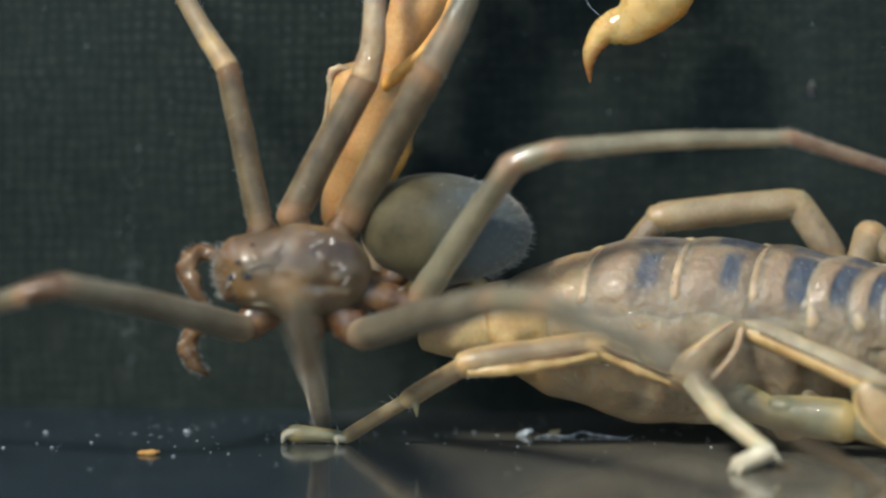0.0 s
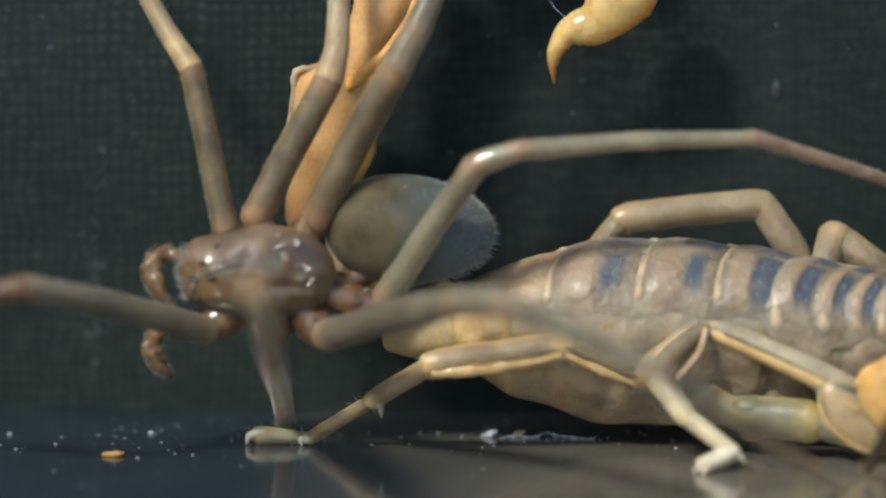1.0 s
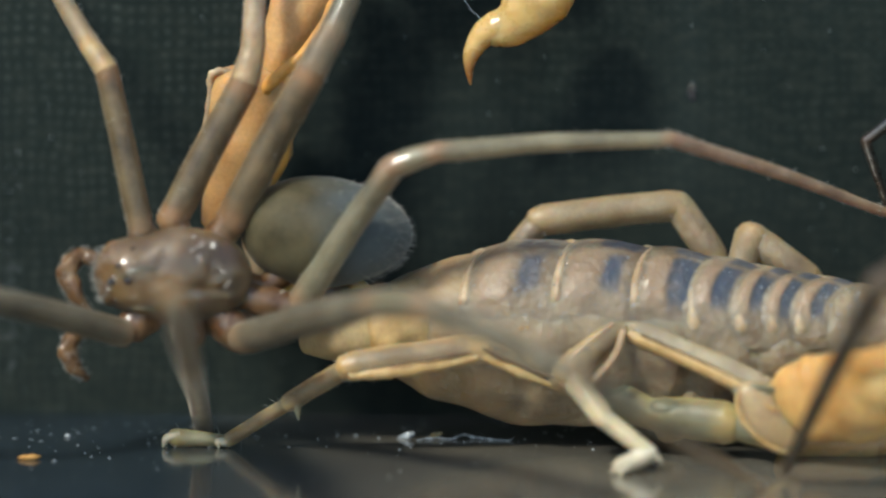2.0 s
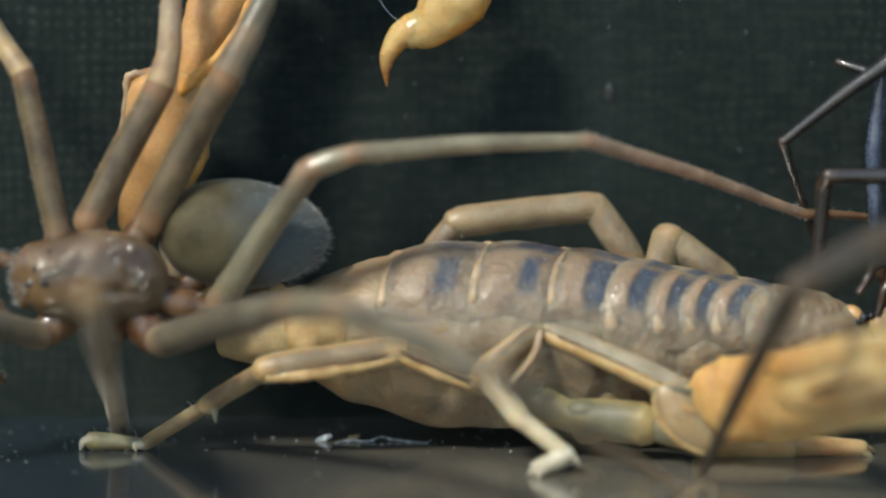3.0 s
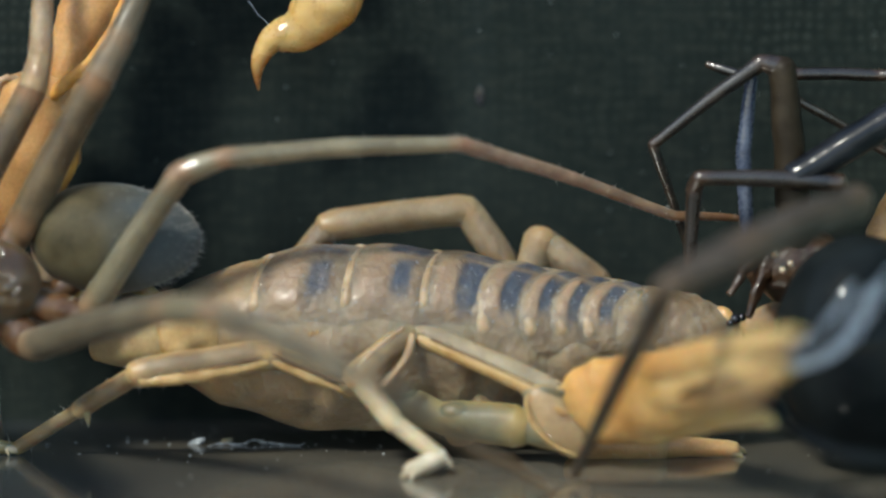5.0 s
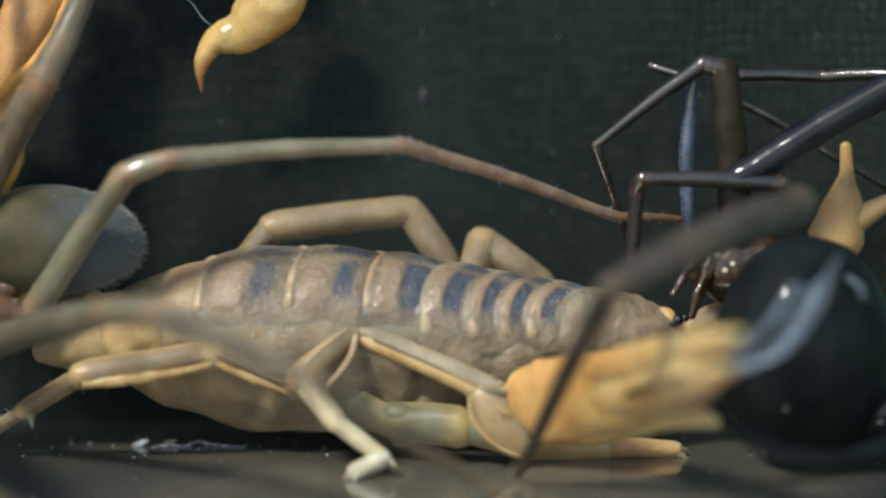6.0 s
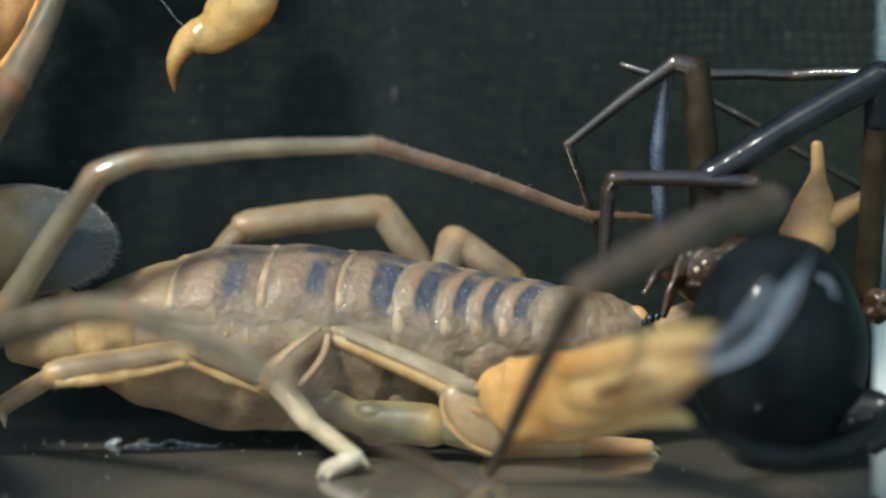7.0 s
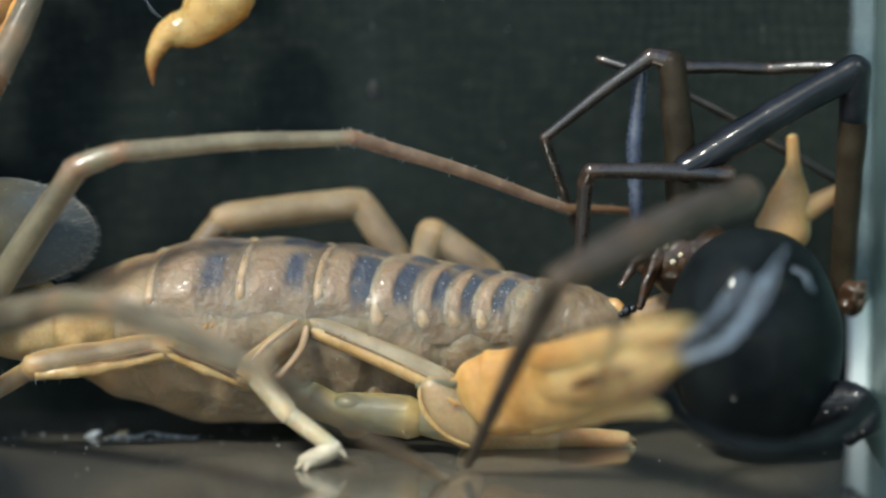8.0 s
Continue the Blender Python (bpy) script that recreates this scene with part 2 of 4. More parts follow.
M_AMBERRIM = shade("amber_leg_rim", (0.38, 0.235, 0.09), (0.52, 0.36, 0.17), rough=0.35, scale=1500, bump=0.4, inner=0.7, inner_mm=0.25, inner_colour=WARM, coat=0.2, glass=0.15, mark=(0.42, 0.29, 0.15))
M_GLASSY = shade("glassy_leg_skin", (0.300, 0.237, 0.153), (0.460, 0.380, 0.255), rough=0.3, scale=1200, bump=0.12, inner=0.7, inner_mm=0.3, inner_colour=WARM, coat=0.5, wet=0.3, glass=0.3, mark=(0.360, 0.266, 0.145), fine=2200)
M_BROWN = shade("brown_mouthparts", (0.022, 0.011, 0.006), (0.06, 0.032, 0.017), rough=0.35, scale=900, bump=0.4, inner=0.3, inner_mm=0.2, coat=0.5, wet=0.5)
M_BRIGHT = shade("bright_orange_keel", (0.46, 0.21, 0.045), (0.56, 0.29, 0.075), rough=0.4, scale=1200, bump=0.3, inner=0.5, inner_mm=0.2, inner_colour=WARM)
M_LINE = shade("dark_brown_line", (0.10, 0.06, 0.035), (0.17, 0.105, 0.06), rough=0.4)
M_GAP_SHADE = shade("brown_gap_shade", (0.055, 0.030, 0.016), (0.095, 0.056, 0.030), rough=0.4, scale=1500)
M_TAN = shade("tan_leg_skin", (0.165, 0.118, 0.068), (0.285, 0.215, 0.128), rough=0.36, scale=900, bump=0.3, fine=4500, inner=0.85, inner_mm=1.0, inner_colour=WARM, coat=0.12, wet=0.25, glass=0.25, mark=(0.480, 0.320, 0.155), depth=8e-05, fuzz=0.08)
M_ELBOW = shade("translucent_elbow_skin", (0.27, 0.185, 0.095), (0.40, 0.285, 0.155), rough=0.36, scale=700, bump=0.25, inner=0.9, inner_mm=1.2, inner_colour=WARM, coat=0.3, wet=0.15, glass=0.15)
M_GRAIN = shade("orange_grain", (0.5, 0.24, 0.06), (0.65, 0.36, 0.12), rough=0.5, scale=2000, bump=0.4)
M_DUST = shade("pale_dust", (0.18, 0.20, 0.21), (0.40, 0.42, 0.43), rough=0.6, bump=0)
M_LINT = shade("grey_lint", (0.10, 0.115, 0.12), (0.22, 0.24, 0.25), rough=0.7, bump=0)
M_CRUMB_GLINT = shade("whitish_crumb_glint", (0.24, 0.26, 0.28), (0.46, 0.49, 0.52), rough=0.25, scale=4500, bump=0.8, coat=0.8, wet=0.8, glass=0.3)
M_TABLE = shade("pale_table", (0.50, 0.47, 0.43), (0.60, 0.57, 0.53), rough=0.6, scale=60, fine=900)
# silk colour, also of the strands that stand in for highlights
M_SILK_HIGHLIGHT = shade("silk", (0.625, 0.750, 0.925), (0.775, 0.875, 1.000), rough=0.4, bump=0)


def dust_and_reflection(m, colour, x_from, x_to, x_end, weight):
    """Pale brown dust with a painted reflection on the floor, denser in the middle."""
    nt = m.node_tree
    n, link = nt.nodes, nt.links.new
    b = n["Principled BSDF"]
    geo, cloud = n.new("ShaderNodeNewGeometry"), n.new("ShaderNodeTexNoise")
    cloud.inputs["Scale"].default_value, cloud.inputs["Detail"].default_value = 190.0, 5.0
    where, ramp, spread, mix = n.new("ShaderNodeSeparateXYZ"), n.new("ShaderNodeMapRange"), n.new("ShaderNodeMath"), n.new("ShaderNodeMix")
    link(geo.outputs["Position"], where.inputs[0])
    link(geo.outputs["Position"], cloud.inputs["Vector"])
    link(where.outputs["X"], ramp.inputs["Value"])
    ramp.inputs["From Min"].default_value, ramp.inputs["From Max"].default_value = x_from * MM, x_to * MM
    ramp.inputs["To Max"].default_value = weight * 2
    spread.operation = "MULTIPLY"
    thin, both = n.new("ShaderNodeMapRange"), n.new("ShaderNodeMath")
    link(where.outputs["X"], thin.inputs["Value"])
    thin.inputs["From Min"].default_value, thin.inputs["From Max"].default_value = x_end * MM, (x_end - 4.0) * MM
    both.operation = "MULTIPLY"
    link(ramp.outputs[0], both.inputs[0])
    link(thin.outputs[0], both.inputs[1])
    link(both.outputs[0], spread.inputs[0])
    link(cloud.outputs["Fac"], spread.inputs[1])
    mix.data_type = "RGBA"
    link(spread.outputs[0], mix.inputs["Factor"])
    link(b.inputs["Base Color"].links[0].from_socket, mix.inputs["A"])
    mix.inputs["B"].default_value = (*colour, 1)
    link(mix.outputs["Result"], b.inputs["Base Color"])


# the brown also stands in for the scorpion's reflection in the gloss
dust_and_reflection(M_FLOOR, (0.165, 0.140, 0.100), -11.0, -3.0, 18.0, 0.50)

# ---- mesh makers ----
def part(name, bm, material, parent=None, label="", kind="", smooth=True):
    """One mesh object from a bmesh drawn in millimetres, under its thing."""
    for v in bm.verts:
        v.co *= MM
    bmesh.ops.recalc_face_normals(bm, faces=bm.faces[:])
    me = bpy.data.meshes.new(name)
    bm.to_mesh(me)
    bm.free()
    for p in me.polygons:
        p.use_smooth = smooth
    me.materials.append(material)
    ob = new(name, me)
    if parent:
        ob.parent = parent
    if label:
        ob["label"] = label
    if kind:
        ob["kind"] = kind
    return ob


def thing(name, label, category, group=""):
    return tagged(new(name), label, category, group)


def spline(points, values, steps):
    """Catmull-Rom through points, with the values carried along."""
    p = [Vector(a) for a in points]
    p = [p[0] * 2 - p[1]] + p + [p[-1] * 2 - p[-2]]
    r = [values[0]] + list(values) + [values[-1]]
    out = []
    for i in range(1, len(p) - 2):
        for k in range(steps + (i == len(p) - 3)):
            t = k / steps
            a, b, c, d = p[i - 1:i + 3]
            q = 0.5 * (2 * b + (c - a) * t + (2 * a - 5 * b + 4 * c - d) * t * t + (3 * b - a - 3 * c + d) * t ** 3)
            out.append((q, r[i] * (1 - t) + r[i + 1] * t))
    return out


def tube(points, radii, flat=1.0, sides=16, steps=6, rough=0.03, bm=None, grain=1.6, dome=0.8, keel=0.0):
    """A rounded limb through the points; flat is its depth to its height; both ends are domed; keel raises ridges along it."""
    bm = bm or bmesh.new()
    layer = bm.verts.layers.float.new("mark") if keel else None
    line = spline(points, radii, steps)
    first, last = line[0], line[-1]
    ta, tb = (line[1][0] - first[0]).normalized(), (last[0] - line[-2][0]).normalized()
    head = [(first[0] - ta * first[1] * dome * math.cos(a), first[1] * math.sin(a)) for a in (0.25, 0.6, 1.0, 1.3)]
    tail = [(last[0] + tb * last[1] * dome * math.cos(a), last[1] * math.sin(a)) for a in (1.3, 1.0, 0.6, 0.25)]
    line = head + line + tail
    rings, side = [], None
    for i, (c, r) in enumerate(line):
        t = (line[min(i + 1, len(line) - 1)][0] - line[max(i - 1, 0)][0]).normalized()
        if side is None:
            side = Vector((0, 1, 0)) if abs(t.y) < 0.9 else Vector((1, 0, 0))
        side = (side - t * side.dot(t)).normalized()
        up = side.cross(t)
        ring = []
        for k in range(sides):
            a = 2 * math.pi * k / sides
            d = up * math.cos(a) + side * math.sin(a) * flat
            q = c + d * r
            edge = math.exp(-(min(a, abs(a - math.pi), 2 * math.pi - a) / 0.34) ** 2)
            face = math.cos(4 * a) * 0.5 + 0.5
            v = bm.verts.new(q + d * r * (rough * 2 * noise.noise(q * grain) + keel * (edge - 0.5 * (1 - face))))
            if keel:
                v[layer] = min(1.0, edge * (0.95 + 0.5 * noise.noise(q * 2.0)))
            ring.append(v)
        rings.append(ring)
    for a, b in zip(rings, rings[1:]):
        for k in range(sides):
            bm.faces.new((a[k], a[(k + 1) % sides], b[(k + 1) % sides], b[k]))
    bm.faces.new(rings[0][::-1])
    bm.faces.new(rings[-1])
    return bm


def blob(centre, ax, ay, az, rough=0.02, grain=0.8, seg=40, rings=26, shape=None, bm=None):
    """An ellipsoid on three half-axis vectors; shape(u, v, w) gives a factor on the unit ball."""
    bm = bm or bmesh.new()
    c, ax, ay, az = Vector(centre), Vector(ax), Vector(ay), Vector(az)
    made = bmesh.ops.create_uvsphere(bm, u_segments=seg, v_segments=rings, radius=1.0)
    for v in made["verts"]:
        u = v.co.copy()
        k = shape(u) if shape else Vector((1, 1, 1))
        q = c + ax * u.x * k.x + ay * u.y * k.y + az * u.z * k.z
        v.co = q + (q - c) * rough * noise.noise(q * grain)
    return bm


def box(bm, lo, hi):
    v = [bm.verts.new((x, y, z)) for x in (lo[0], hi[0]) for y in (lo[1], hi[1]) for z in (lo[2], hi[2])]
    for f in ((0, 1, 3, 2), (4, 6, 7, 5), (0, 4, 5, 1), (2, 3, 7, 6), (0, 2, 6, 4), (1, 5, 7, 3)):
        bm.faces.new([v[i] for i in f])
    return bm


def speck(bm, c, rx, ry, rz):
    """A small eight-sided fleck."""
    c = Vector(c)
    p = [bm.verts.new(c + Vector(d)) for d in ((rx, 0, 0), (0, ry, 0), (-rx, 0, 0), (0, -ry, 0), (0, 0, rz), (0, 0, -rz))]
    for k in range(4):
        bm.faces.new((p[k], p[(k + 1) % 4], p[4]))
        bm.faces.new((p[(k + 1) % 4], p[k], p[5]))


def hairs(points, radii, count, length, lean=0.4, thick=0.009, flat=1.0, seed=1, spread=None):
    """Fine pointed bristles standing on a limb."""
    rnd = random.Random(seed)
    bm = bmesh.new()
    line = spline(points, radii, 8)
    for _ in range(count):
        i = rnd.randrange(len(line) - 1)
        c, r = line[i][0].lerp(line[i + 1][0], rnd.random()), line[i][1]
        t = (line[i + 1][0] - line[i][0]).normalized()
        s = t.cross(Vector((0, 1, 0))).normalized()
        a = rnd.uniform(0, 2 * math.pi) if spread is None else rnd.choice((0, math.pi)) + rnd.gauss(0, spread)
        d = s * math.cos(a) + Vector((0, flat, 0)) * math.sin(a)
        spike(bm, c + d * r * 0.95, d + t * rnd.gauss(lean, 0.25), length * rnd.uniform(0.5, 1.2), thick)
    return bm


def spike(bm, root, way, length, thick):
    way = way.normalized()
    s = way.orthogonal().normalized()
    u = way.cross(s)
    base = [bm.verts.new(root + (s * math.cos(a) + u * math.sin(a)) * thick) for a in (0, 2.1, 4.2)]
    tip = bm.verts.new(root + way * length)
    for k in range(3):
        bm.faces.new((base[k], base[(k + 1) % 3], tip))
    bm.faces.new(base[::-1])


def limb(owner, names, joints, radii, materials, flat=1.0, bristle=0, hair_len=0.12, seed=1, rough=0.025, hair_material=None, keel=0.0):
    """A jointed leg: one part a segment, waisted at the joints. radii: one pair a segment."""
    made = []
    for i, name in enumerate(names):
        a, b = Vector(joints[i]), Vector(joints[i + 1])
        r0, r1 = radii[i]
        r0 = r0 if i == 0 else (r0 + radii[i - 1][1]) / 2
        r1 = r1 if i == len(names) - 1 else (r1 + radii[i + 1][0]) / 2
        bow = Vector((0, 0, 1)) * (b - a).length * 0.012
        pts = [a, a.lerp(b, 0.10), a.lerp(b, 0.5) + bow, a.lerp(b, 0.90), b]
        rs = [r0 * 0.95, r0 * 0.97, (r0 + r1) * 0.49, r1 * 0.98, r1 * 0.95]
        if keel:
            r0, r1 = radii[i]
            pts, rs = [], []
            reach = (b - a).normalized()
            a, b = a - reach * r0 * 0.35, b + reach * r1 * 0.30
            for at, k in ((0.0, 0.80), (0.06, 0.89), (0.2, 0.93), (0.5, 0.97), (0.8, 1.01), (0.93, 1.01), (1.0, 0.90)):
                pts.append(a.lerp(b, at) + bow * math.sin(math.pi * at))
                rs.append((r0 + (r1 - r0) * at) * k)
        bm = tube(pts, rs, flat, 20 if keel else 16, 3 if keel else 6, rough, dome=0.7 if keel else 0.85, keel=keel)
        layer = bm.verts.layers.float.get("mark") or bm.verts.layers.float.new("mark")
        way, long = (b - a).normalized(), (b - a).length
        for v in bm.verts:
            d = (v.co - a).dot(way)
            near = min(d, long - d) / max(r0, r1)
            v[layer] = max(v[layer] if keel else 0, min(1, 1.0 - 0.75 * near + 0.5 * noise.noise(v.co * 2.5)))
        seg = part(name, bm, materials[i], owner)
        if bristle:
            n = int(bristle * (b - a).length)
            if n:
                part("hair", hairs(pts, rs, n, hair_len, seed=seed + i), hair_material or M_HAIR, seg, kind="stuff")
        made.append(seg)
    return made


# ---- the box ----
WALL_Y = 6.0
CORNER_X = 18.14
floor = part("floor", box(bmesh.new(), (-34, -30, -2.0), (CORNER_X, WALL_Y, 0.0)), M_FLOOR, smooth=False)
tagged(floor, "dark glossy plastic floor of a small box, with dust and a painted brown reflection", "floor", kind="structure")
wall = part("wall_back", box(bmesh.new(), (-34, WALL_Y, -2.0), (CORNER_X + 3, WALL_Y + 1.2, 19)), M_CLOTH, smooth=False)
tagged(wall, "dark green-grey woven cloth backing of the box", "wall", kind="structure")
side = part("wall_right", box(bmesh.new(), (CORNER_X + 0.7, -12, -2.0), (CORNER_X + 2.2, WALL_Y, 19)), M_ACRYLIC, smooth=False)
side.visible_shadow = False
tagged(side, "clear scuffed acrylic side wall of the box", "wall", kind="structure")
Z_LOW, Z_HIGH = 0.70, 3.48
rim = part("trim", box(bmesh.new(), (CORNER_X + 0.05, WALL_Y - 0.8, 0.0), (CORNER_X + 0.65, WALL_Y, 19)), M_RIM, smooth=False)
tagged(rim, "pale bluish glued edge in the box corner", "trim", kind="structure")
# white bead painted for the bright light in this stretch of the edge
bead = part("edge_gleam", tube([(CORNER_X + 0.33, WALL_Y - 0.86, Z_LOW), (CORNER_X + 0.33, WALL_Y - 0.86, (Z_LOW + Z_HIGH) / 2), (CORNER_X + 0.33, WALL_Y - 0.86, Z_HIGH)], [0.30, 0.31, 0.30], 0.3, sides=14, rough=0.05, dome=0.3), M_EDGE_GLEAM, rim, "white bead painted for the bright light in the box corner")
left = part("wall_left", box(bmesh.new(), (-35.5, -22, -2.0), (-34, WALL_Y, 12)), M_CLOTH, smooth=False)
tagged(left, "dark cloth-lined side wall of the box", "wall", kind="structure")
# unseen table top, added under the box and pale to bounce light up
table = part("ground", box(bmesh.new(), (-600, -400, -27), (600, 400, -2.0)), M_TABLE, smooth=False)
tagged(table, "unseen pale table top added under the small box to bounce light", "table top", kind="structure")

# ---- the pale brown spider ----
spider = thing("brown_spider", "pale brown long-legged spider perched against the scorpion's tail", "spider")


BOSSES = ((0.40, 0.57, 0.14), (0.60, 0.46, 0.11), (0.60, 0.13, 0.12), (0.735, -0.175, 0.12), (-0.11, 0.34, 0.08), (0.04, -0.175, 0.05), (-0.48, 0.57, 0.09), (-0.55, 0.23, 0.10), (-0.65, 0.44, 0.09), (-0.26, -0.745, 0.08))


def carapace_shape(u):
    # narrow raised head to the front (-x), broad round thorax behind with a central furrow
    w = 0.97 - 0.12 * math.exp(-((u.x + 0.42) / 0.28) ** 2) + 1.3 * max(0, -u.x - 0.72) + 0.2 * max(0, u.x - 0.35)
    furrow = 0.16 * math.exp(-((u.x - 0.30) / 0.20) ** 2 - (u.z / 0.14) ** 2)
    neck = 0.06 * math.exp(-((u.x + 0.12) / 0.10) ** 2) * (0.5 + 0.5 * math.tanh((abs(u.z) - 0.3) * 8))
    ang = math.atan2(u.z, u.x - 0.30)
    far = math.hypot(u.z, u.x - 0.30)
    ribs = 0.025 * math.cos(7 * ang) * math.exp(-((far - 0.45) / 0.22) ** 2) * (u.x > -0.25)
    # small glossy bosses
    boss = sum(0.7 * h * math.exp(-((u.x - x) ** 2 * 2.3 + (u.z - z) ** 2) / 0.0085) for x, z, h in BOSSES) if u.y < 0 else 0.0
    return Vector((1, 1 + boss - furrow - neck - ribs + 0.10 * math.exp(-((u.x + 0.55) / 0.3) ** 2), w))


def abdomen_shape(u):
    return Vector((1, 1, 1 - 0.10 * u.x))


car = blob((-10.81, -0.40, 5.22), (2.22, 0.1, -0.1), (0, 1.05, 0.25), (0.128, -0.3, 1.46), rough=0.02, grain=1.6, seg=220, rings=140, shape=carapace_shape)
layer = car.verts.layers.float.new("mark")
for v in car.verts:
    patch = math.exp(-((v.co.x + 12.0) / 0.55) ** 2 - ((v.co.z - 4.85) / 0.45) ** 2)
    v[layer] = max(0, min(0.95, (-11.62 - v.co.x) * 0.25 + 0.2 + 0.8 * patch + 0.4 * noise.noise(v.co * 1.4)))
car.normal_update()
hull = [(v.co.copy(), v.normal.copy()) for v in car.verts if v.co.y < 0.3]
part("carapace", car, M_CARAPACE, spider, "glossy translucent brown carapace")
abd = blob((-6.51, 0.90, 6.28), (2.43, 0.3, -0.16), (0, 1.5, 0.2), (0.1, -0.2, 1.57), rough=0.03, shape=abdomen_shape, seg=56, rings=36)
layer = abd.verts.layers.float.new("mark")
for v in abd.verts:
    v[layer] = max(0, min(1, (v.co.x - (-6.99)) / 1.4 + 0.35 * noise.noise(v.co * 1.3)))
abdomen = part("abdomen", abd, M_ABDOMEN, spider, "olive grey abdomen with a paler hairy tip")
fur, rnd = bmesh.new(), random.Random(4)
ac = Vector((-6.51, 0.90, 6.28))
for _ in range(2600):
    a, h = rnd.uniform(-math.pi, math.pi), rnd.uniform(-1, 1)
    d = Vector((h, math.sqrt(1 - h * h) * math.sin(a), math.sqrt(1 - h * h) * math.cos(a)))
    if d.x < rnd.uniform(-0.15, 0.75):
        continue
    q = ac + Vector((d.x * 2.40, d.y * 1.48 + 0.3 * d.x - 0.2 * d.z, d.z * 1.54 - 0.16 * d.x))
    spike(fur, q, d + Vector((1.3, 0, -0.1)), rnd.uniform(0.10, 0.26), 0.0055)
part("hair", fur, M_HAIR, abdomen, kind="stuff")
part("pedicel", tube([(-8.89, 0.20, 4.84), (-8.26, 0.40, 4.81), (-7.63, 0.70, 5.26)], [0.448, 0.32, 0.416]), M_JOINT, spider)
part("sternum", blob((-9.55, 0.40, 4.07), (1.5, 0, -0.1), (0, 0.6, 0), (0, 0, 0.75), rough=0.05), M_JOINT, spider)


def on_carapace(x, z, proud=0.0):
    """The point of the carapace's near side at the plan's x and z."""
    q = min((q for q, _ in hull if q.y < -0.5), key=lambda q: (q.x - x) ** 2 + (q.z - z) ** 2)
    return Vector((x, q.y - proud, z))


for x, z, r in ((-12.28, 5.63, 0.07), (-12.02, 5.24, 0.10), (-12.50, 5.17, 0.09), (-12.61, 4.88, 0.06), (-12.40, 4.60, 0.05), (-11.88, 6.10, 0.05)):
    part("eye", blob(on_carapace(x, z), (r * 1.3, 0, 0), (0, r, 0), (0, 0, r), rough=0, seg=16, rings=10), M_EYE, spider)
for line in (((-12.26, 5.36), (-12.03, 5.44), (-11.72, 5.56), (-11.40, 5.63), (-11.15, 5.60)), ((-12.25, 4.34), (-11.82, 4.42), (-11.50, 4.40), (-11.25, 4.29))):
    ridge = [on_carapace(x, z, 0.02) for x, z in line]
    part("ridge", tube(ridge, [0.015] + [0.055] * (len(ridge) - 2) + [0.02], sides=12, steps=8, rough=0.15, grain=4), M_CARAPACE, spider, "thin shining ridge on the head")
beads, rnd = bmesh.new(), random.Random(21)
for x, z, many in ((-9.98, 6.14, 2), (-9.76, 6.18, 2), (-9.53, 5.55, 1), (-9.20, 5.09, 2), (-10.24, 6.45, 1), (-11.02, 5.87, 1), (-9.36, 5.49, 2), (-10.06, 6.00, 2), (-12.40, 5.20, 2), (-12.50, 4.95, 2)):
    for _ in range(many):
        # a flat added scale, tilted roughly so that it throws a sun glint
        k = rnd.uniform(0.045, 0.11)
        up = Vector((-0.23 + rnd.gauss(0, 0.05), -0.85, 0.48 + rnd.gauss(0, 0.05))).normalized()
        side = Vector((0.9, 0.0, rnd.uniform(-0.2, 0.6))).cross(up).normalized()
        blob(on_carapace(x + rnd.gauss(0, 0.06), z + rnd.gauss(0, 0.05), 0.01), up.cross(side) * k * rnd.uniform(1.0, 1.8), up * k * 0.25, side * k * 0.6, rough=0.1, grain=6, seg=14, rings=10, bm=beads)
part("glint_scale", beads, M_GLINT_SCALE, spider, "small glossy scales added to throw glints", kind="stuff")
front, rnd = bmesh.new(), random.Random(8)
muzzle = [(q, n) for q, n in hull if n.x < -0.55 and 4.3 < q.z < 6.0 and q.x < -12.4]
for _ in range(170):
    q, out = rnd.choice(muzzle)
    spike(front, q, out + Vector((-0.5, rnd.gauss(-0.2, 0.3), rnd.gauss(0, 0.3))), rnd.uniform(0.10, 0.26), 0.008)
part("hair", front, M_HAIR, spider, kind="stuff")
for pts in ([(-12.85, -0.20, 5.61), (-13.50, -0.20, 5.75), (-13.82, -0.40, 5.36), (-13.63, -0.60, 4.77), (-13.20, -0.70, 4.22)],
            [(-13.00, 0.00, 3.86), (-13.58, -0.20, 3.48), (-13.82, -0.40, 3.08), (-13.64, -0.50, 2.64), (-13.30, -0.50, 2.28)]):
    palp = part("pedipalp", tube(pts, [0.192, 0.256, 0.272, 0.24, 0.112], rough=0.25, grain=3), M_PALP, spider, "reddish brown feeler")
    part("hair", hairs(pts, [0.208, 0.256, 0.272, 0.24, 0.112], 300, 0.15, thick=0.0065, seed=5), M_HAIR, palp, kind="stuff")
for p, r in (((-11.79, -0.20, 6.44), 26), ((-10.80, 0.00, 6.74), 28), ((-9.24, 0.20, 6.66), 30), ((-11.97, -0.50, 3.76), 34), ((-10.37, -0.60, 3.47), 32), ((-8.95, -0.50, 3.46), 34), ((-7.62, -0.10, 4.25), 30)):
    r *= 0.016
    root = Vector(p).lerp(Vector((-10.50, 0.20, 5.07)), 0.45)
    part("coxa", tube([root, Vector(p).lerp(root, 0.4), p], [r * 0.9, r * 1.02, r * 0.88], rough=0.09, grain=2.5, sides=20), M_JOINT, spider)
LEG5 = ("femur", "patella", "tibia", "metatarsus", "tarsus")
